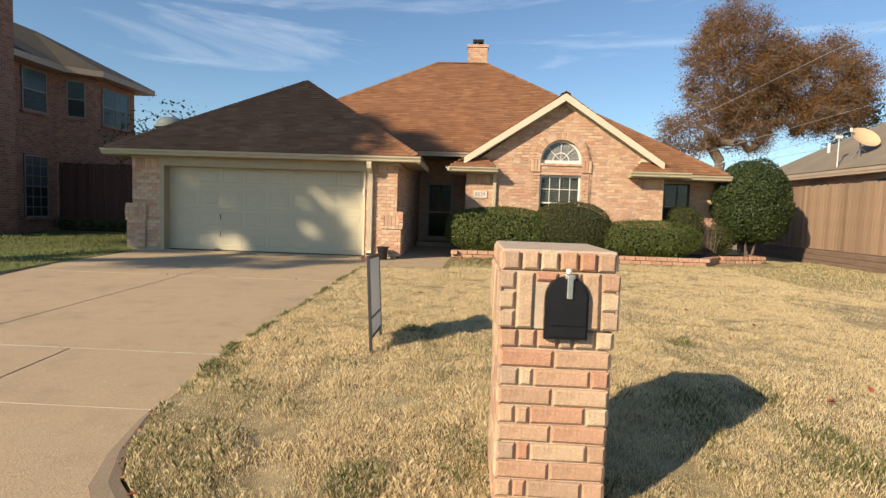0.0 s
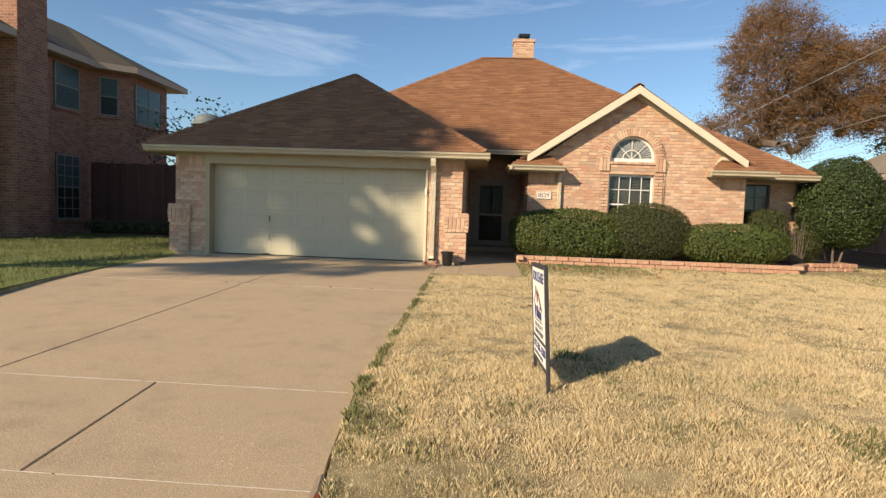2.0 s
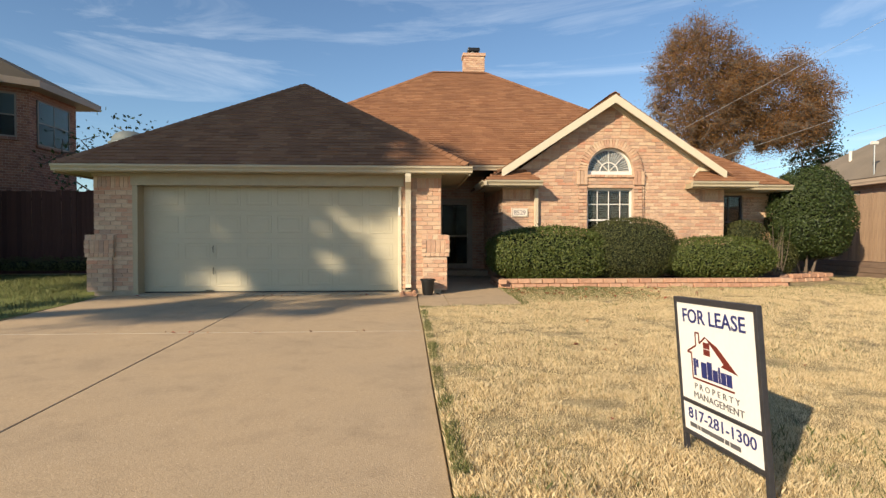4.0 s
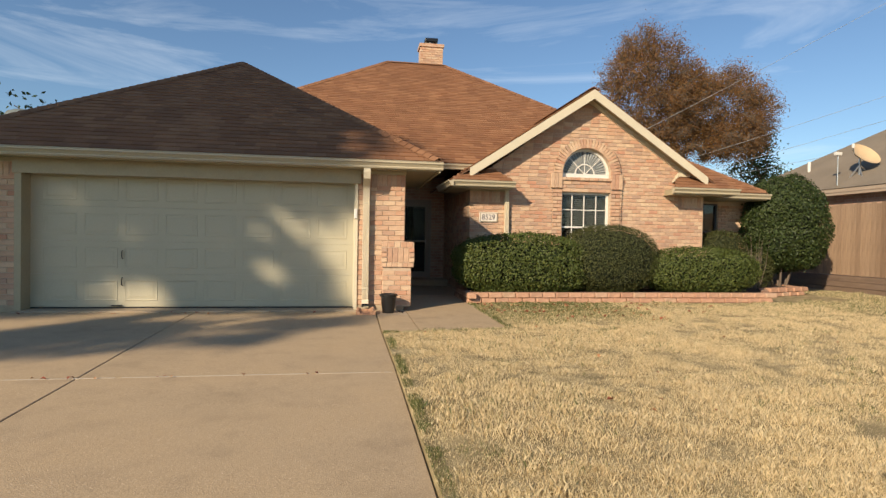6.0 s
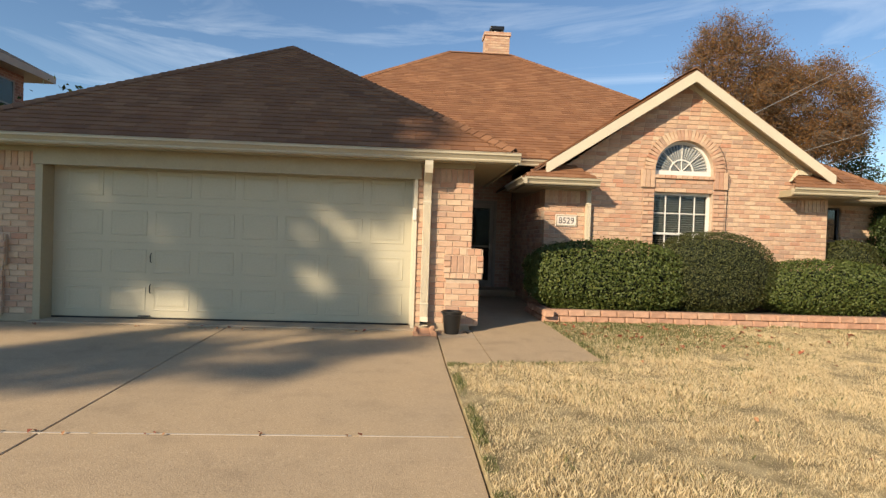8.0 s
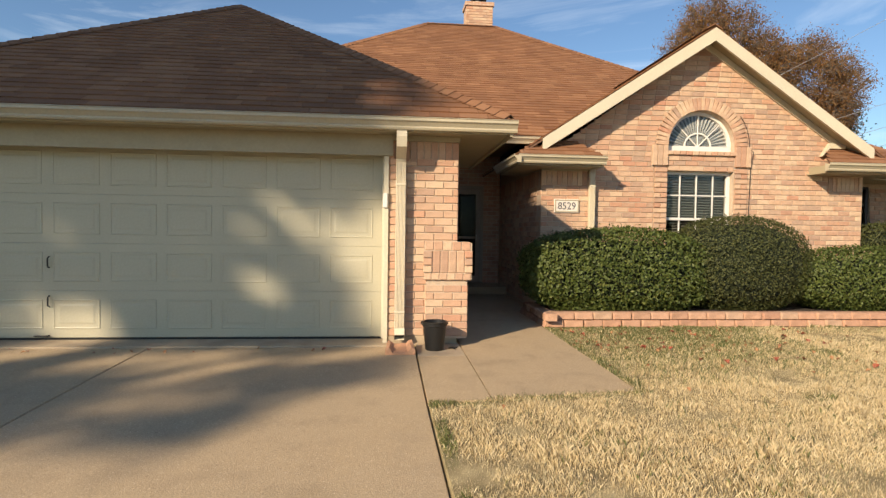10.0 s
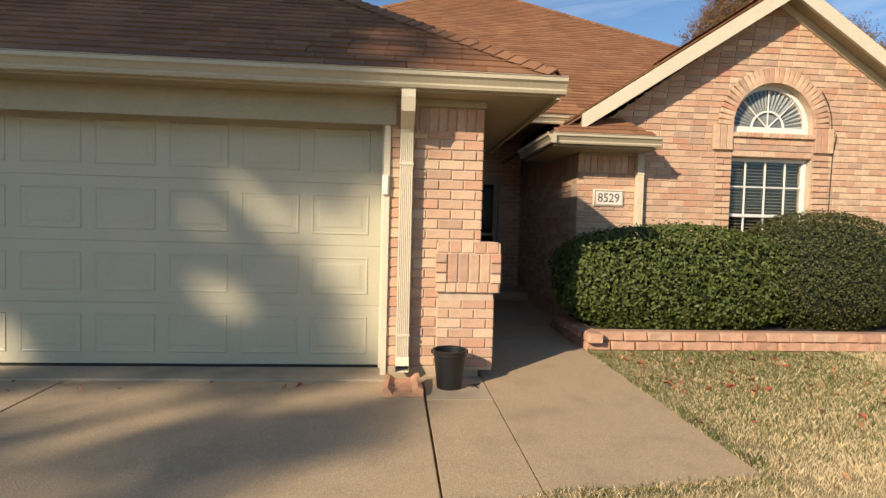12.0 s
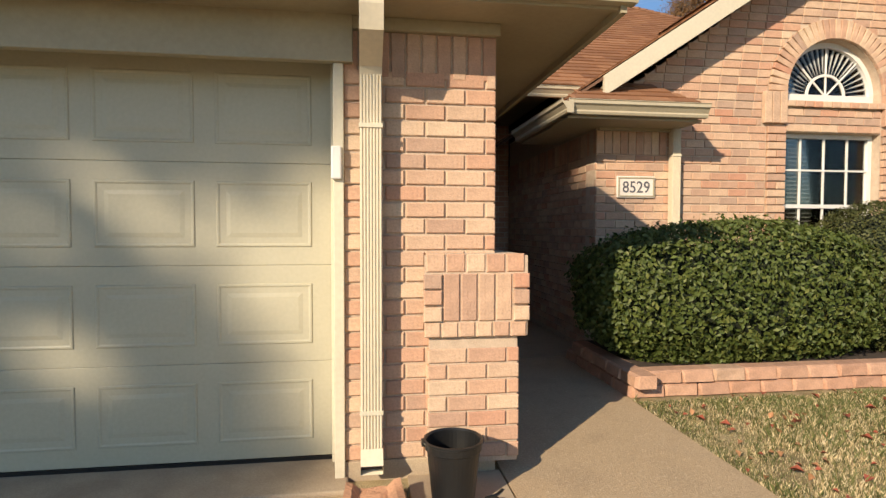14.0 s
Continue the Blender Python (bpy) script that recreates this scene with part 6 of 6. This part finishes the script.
# street trees whose shade falls across the garage
CROWN = [(0.2, 18.7, 2.2, 1.7), (-1.7, 19.0, 1.8, 1.9), (-1.6, 17.0, 1.7, 1.5), (0.0, 15.9, 1.55, 1.1), (0.3, 16.3, 1.1, 0.9), (1.9, 13.6, 1.2, 0.45), (-0.9, 13.9, 0.9, 0.5), (-3.6, 16.2, 2.0, 2.5), (2.0, 18.1, 1.0, 0.7), (-1.2, 15.3, 1.3, 0.9), (1.0, 16.4, 0.9, 0.9), (1.6, 17.3, 1.0, 0.6), (1.9, 17.5, 0.9, 0.5), (1.5, 15.6, 0.8, 0.6), (2.0, 15.15, 0.6, 0.4), (0.8, 14.95, 0.9, 0.45), (2.9, 14.5, 0.6, 0.3), (3.2, 14.85, 0.5, 0.2), (3.3, 14.1, 0.5, 0.25)]
# clearings where the sun comes through the crown: offset across it, height, half-width, half-height
CLEAR = [(1.50, 15.58, 0.20, 0.16), (0.18, 14.60, 0.20, 0.17), (0.58, 14.78, 0.10, 0.13), (0.68, 15.66, 0.09, 0.09), (1.39, 16.15, 0.11, 0.12), (0.94, 15.77, 0.08, 0.08), (1.58, 16.54, 0.16, 0.11), (1.78, 16.38, 0.13, 0.12), (2.20, 16.36, 0.18, 0.24), (2.45, 16.6, 0.2, 0.35), (-0.66, 15.7, 0.09, 0.09), (-0.32, 15.96, 0.09, 0.08), (-0.06, 15.44, 0.09, 0.09), (2.75, 16.2, 0.3, 1.0), (3.03, 14.24, 0.22, 0.06), (1.16, 14.31, 0.16, 0.07), (1.84, 14.68, 0.25, 0.06), (2.85, 14.06, 0.22, 0.05), (3.36, 14.45, 0.15, 0.05), (2.3, 18.4, 0.15, 0.12), (1.6, 17.7, 0.10, 0.08), (2.6, 18.0, 0.2, 0.15)]
tree("tree", "tall leafy street tree shading the garage", (-25.4, -7.2, 0), 12.0, [(0.724 * o, -0.69 * o, z, r, r, h) for o, z, r, h in CROWN], 900, 60, 0.19, "green_leaf", 31, 0.34, 0.52, clear=CLEAR, fill=520)


# ---- wires ----
def wire(a, b, sag):
    pts = []
    for k in range(25):
        s = k / 24
        p = Vector(a).lerp(Vector(b), s)
        p.z -= sag * 4 * s * (1 - s)
        pts.append(p)
    tagged(part("power_line", tube(pts, 0.012, 4), M["grey_shell"]), "black overhead utility wire beyond the houses", "wire", "overhead utility wires")


pole = thing("utility_pole", "weathered wooden utility pole carrying four wires", "utility pole", (8.9, 38.0, 0))
part("shaft", tube([(0, 0, -0.3), (0, 0, 2.5), (0, 0, 4.9)], [0.15, 0.135, 0.12], 12), M["timber"], pole)
part("crossarm", box(-0.06, 0.06, -0.6, 0.6, 4.28, 4.42, 0.008), M["timber"], pole)
wire((8.9, 38.0, 4.42), (44, 38.0, 23.5), 0.2)
wire((8.9, 38.0, 3.3), (50, 38.0, 17.2), 0.3)
wire((8.9, 38.02, 2.6), (50, 38.2, 14.9), 0.3)
wire((8.9, 37.98, 3.05), (50, 37.8, 12.0), 0.3)


# ---- grass ----
R_Y, R_X = np.array([q[0] for q in RIGHT]), np.array([q[1] for q in RIGHT])
L_Y, L_X = np.array([q[0] for q in LEFT]), np.array([q[1] for q in LEFT])
PATCH = np.random.default_rng(77).uniform(-1, 1, (97, 97))
PATCH = (PATCH + np.roll(PATCH, 1, 0) + np.roll(PATCH, 1, 1) + np.roll(np.roll(PATCH, 1, 0), 1, 1)) / 2.2


def soil_top(x, y):
    """The height of the soil: level lawn that dips to the driveway's edge."""
    lawn = np.interp(y, [q[0] for q in FALL], [q[1] for q in FALL])
    rim = np.minimum(np.interp(y, [q[0] for q in RISE], [q[1] for q in RISE]) + 0.02, lawn)
    out = np.clip((x - np.interp(y, R_Y, R_X) - 0.012) / 0.338, 0, 1)
    return np.where((y < 13.62) & (x > -4), rim + (lawn - rim) * out, 0.0)


def blades(name, label, areas, material, seed, tall=0.05):
    """Short blades of grass scattered over rectangles: (x0, x1, y0, y1, per square metre, keep)."""
    rng = np.random.default_rng(seed)
    V = []
    for x0, x1, y0, y1, dens, keep in areas:
        n = int((x1 - x0) * (y1 - y0) * dens)
        p = np.stack([rng.uniform(x0, x1, n), rng.uniform(y0, y1, n)], 1)
        p = p[keep(p[:, 0], p[:, 1])]
        n = len(p)
        gx, gy = ((p + rng.normal(0, 0.03, p.shape)) * 11).astype(int).T
        patch = 0.82 + 0.55 * PATCH[gx % 97, gy % 97] + 0.35 * PATCH[(gx // 4 + 11) % 97, (gy // 4 + 5) % 97]
        h = tall * rng.uniform(0.45, 1.2, n) * np.clip(patch, 0.22, 1.8)
        a = rng.uniform(0, 2 * np.pi, n)
        lean = rng.uniform(0.05, 0.6, n) * h
        w = 0.00055 + 0.00022 * np.clip(np.hypot(p[:, 0] + 1.7, np.clip(p[:, 1] - 11, 0, 9)) - 1.5, 0, 10)
        ca, sa = np.cos(a), np.sin(a)
        z = soil_top(p[:, 0], p[:, 1]) - 0.004
        b0 = np.stack([p[:, 0] - sa * w, p[:, 1] + ca * w, z], 1)
        b1 = np.stack([p[:, 0] + sa * w, p[:, 1] - ca * w, z], 1)
        mid = np.stack([p[:, 0] + ca * lean * 0.35 - sa * w * 0.7, p[:, 1] + sa * lean * 0.35 + ca * w * 0.7, z + h * 0.65], 1)
        tip = np.stack([p[:, 0] + ca * lean, p[:, 1] + sa * lean, z + h], 1)
        V.append(np.stack([b0, b1, tip, mid], 1).reshape(-1, 3))
    me = cloud_mesh(name, np.concatenate(V), M[material])
    return tagged(part(name, me, None), label, "grass", "", "stuff")


def on_lawn(x, y):
    ok = x > np.interp(y, R_Y, R_X) + 0.01
    ok &= ~((x < 0.22 + (y - 12.0) * 0.022) & (y > 11.69 + (x + 1.46) * 0.137))
    ok &= ~((x > 0.3) & (x < 6.7) & (y > 14.74)) & (y < 15.9) & (y > 2.36)
    ok &= ~((x > 0.87) & (x < 1.33) & (y > 2.99) & (y < 3.55))
    return ok & (x < 10.85)


def right_lawn(x, y):
    return (y < 18) & ~((x < 9.1) & (y > 15.2)) & (x < 10.85) & ~((x < 7.6) & (y > 14.74))


blades("lawn_grass", "straw-coloured dormant lawn grass", [(-1.45, 2.6, 2.4, 7.5, 27000, on_lawn), (2.6, 5.5, 2.4, 9.0, 7500, on_lawn), (-1.45, 2.6, 7.5, 12.0, 12000, on_lawn), (0.1, 3.5, 12.0, 14.8, 10000, on_lawn), (2.6, 7.0, 9.0, 14.8, 5000, on_lawn), (5.5, 10.9, 3.0, 9.0, 2000, on_lawn), (7.0, 10.9, 9.0, 17.5, 1800, right_lawn)], "straw", 1, 0.038)


def edge_green(x, y):
    along_walk = (np.abs(x - (0.2 + (y - 12.0) * 0.025)) < 0.12) & (y > 11.9)
    front_walk = (np.abs(y - (11.63 + (x + 1.46) * 0.137)) < 0.07) & (x < 0.3)
    bed_side = (y > 14.35) & (x > 0.3)
    drive_side = (x < np.interp(y, R_Y, R_X) + 0.09) & (np.sin(y * 5.3) + np.sin(y * 13.1) > -0.6)
    scatter = np.sin(x * 2.3 + 1) * np.sin(y * 1.9 + 2) + 0.5 * np.sin(x * 7.1) * np.sin(y * 6.3) > 1.12
    chance = 0.75 * np.clip((y - 11.9) / 2, 0, 1) * np.clip((4.6 - x) / 3, 0.25, 1)
    near_bed = (np.sin(x * 1237.1 + y * 351.7) * 4375.85) % 1 < chance
    jx, jy = x + 0.09 * np.sin(y * 811.3 + x * 97.1), y + 0.09 * np.sin(x * 733.9 + y * 57.7)
    clump = PATCH[(jx * 6).astype(int) % 97, (jy * 6).astype(int) % 97] + 0.4 * np.sin(x * 1.7 + 0.6) * np.sin(y * 1.3) > 0.3
    by_street = clump & ((np.sin(x * 917.3 + y * 611.9) * 2713.7) % 1 < 0.6 * np.clip((7.5 - y) / 3.5, 0.22, 1))
    return on_lawn(x, y) & (along_walk | front_walk | bed_side | drive_side | scatter | near_bed | by_street)


blades("green_grass", "green grass along the walk and bed edges", [(-1.47, 3.0, 2.5, 14.8, 4500, edge_green), (-1.47, -1.25, 4.6, 11.7, 13000, edge_green), (-1.45, 3.0, 2.4, 6.5, 5500, edge_green), (0.1, 3.0, 12.0, 14.8, 4500, edge_green), (3.0, 7.0, 9.0, 14.8, 1500, edge_green), (7.0, 10.9, 11.0, 17.5, 700, right_lawn)], "green_grass", 2, 0.049)


def left_lawn(x, y):
    return (x < np.interp(y, L_Y, L_X) - 0.02) & (x > -14) & ~((x > -7.7) & (y > 13.6))


blades("green_lawn", "green lawn between the driveway and the next house", [(-14, -5.5, 5.0, 13.0, 500, left_lawn), (-14, -7.6, 13.0, 19.2, 900, left_lawn)], "green_grass", 3, 0.07)
structure("green_lawn_ground", prism([(-40, 3.5), (-5.9, 3.5), (-5.63, 3.8), (-5.78, 5.25), (-6.53, 8.3), (-6.71, 9.0), (-7.0, 10.6), (-7.17, 12.9), (-7.33, 13.6), (-7.5, 13.62), (-7.5, 20), (-40, 20)], "z", -0.2, 0.004), M["lawn_green"], "green grassy soil of the next lawn", "ground")

# fallen leaves
rng = np.random.default_rng(17)


def litter(name, n, x0, x1, y0, y1, keep, z=0.03, size=0.045):
    leaf_meshes = []
    for k in range(5):
        P = np.zeros((1, 3))
        v = leaf_cloud(P, np.array([[0, 0, 1.0]]), size * (0.7 + 0.15 * k), np.random.default_rng(k), 0.6, 0.7)
        leaf_meshes.append(cloud_mesh("fallen_leaf", v, M["leaf_brown"] if k % 2 else M["leaf_red"]))
    made = 0
    while made < n:
        x, y = rng.uniform(x0, x1), rng.uniform(y0, y1)
        if not keep(np.array([x]), np.array([y]))[0]:
            continue
        ob = new("fallen_leaf", leaf_meshes[made % 5])
        ob.matrix_basis = pose(x, y, z + (soil_top(x, y) if x > edge_at(RIGHT, y) else 0), rng.uniform(-20, 20), rng.uniform(-20, 20), rng.uniform(0, 360))
        tagged(ob, "dry reddish-brown fallen leaf on the ground", "leaf", "fallen leaves")
        made += 1


M["leaf_brown"] = mat("leaf_brown", (0.36, 0.18, 0.085), 0.8, 30, 0.3, 80, 0.1)
M["leaf_red"] = mat("leaf_red", (0.30, 0.075, 0.04), 0.8, 30, 0.3, 80, 0.1)
litter("fallen_leaf", 90, 0.2, 5.0, 12.3, 14.75, on_lawn, 0.035, 0.055)
litter("fallen_leaf", 100, 0.25, 2.6, 13.2, 14.75, on_lawn, 0.035, 0.05)
litter("fallen_leaf", 34, -1.3, 6.0, 3.2, 12.0, on_lawn, 0.035)
litter("fallen_leaf", 16, -5.5, -1.5, 9.71, 9.77, lambda x, y: x < 99, -0.022, 0.03)
litter("fallen_leaf", 26, -1.3, -0.5, 2.7, 4.0, lambda x, y: np.abs(x - np.interp(y, R_Y, R_X)) < 0.03, -0.11, 0.035)
litter("fallen_leaf", 22, -6.6, -1.5, 13.25, 13.6, lambda x, y: x < 99, 0.022)
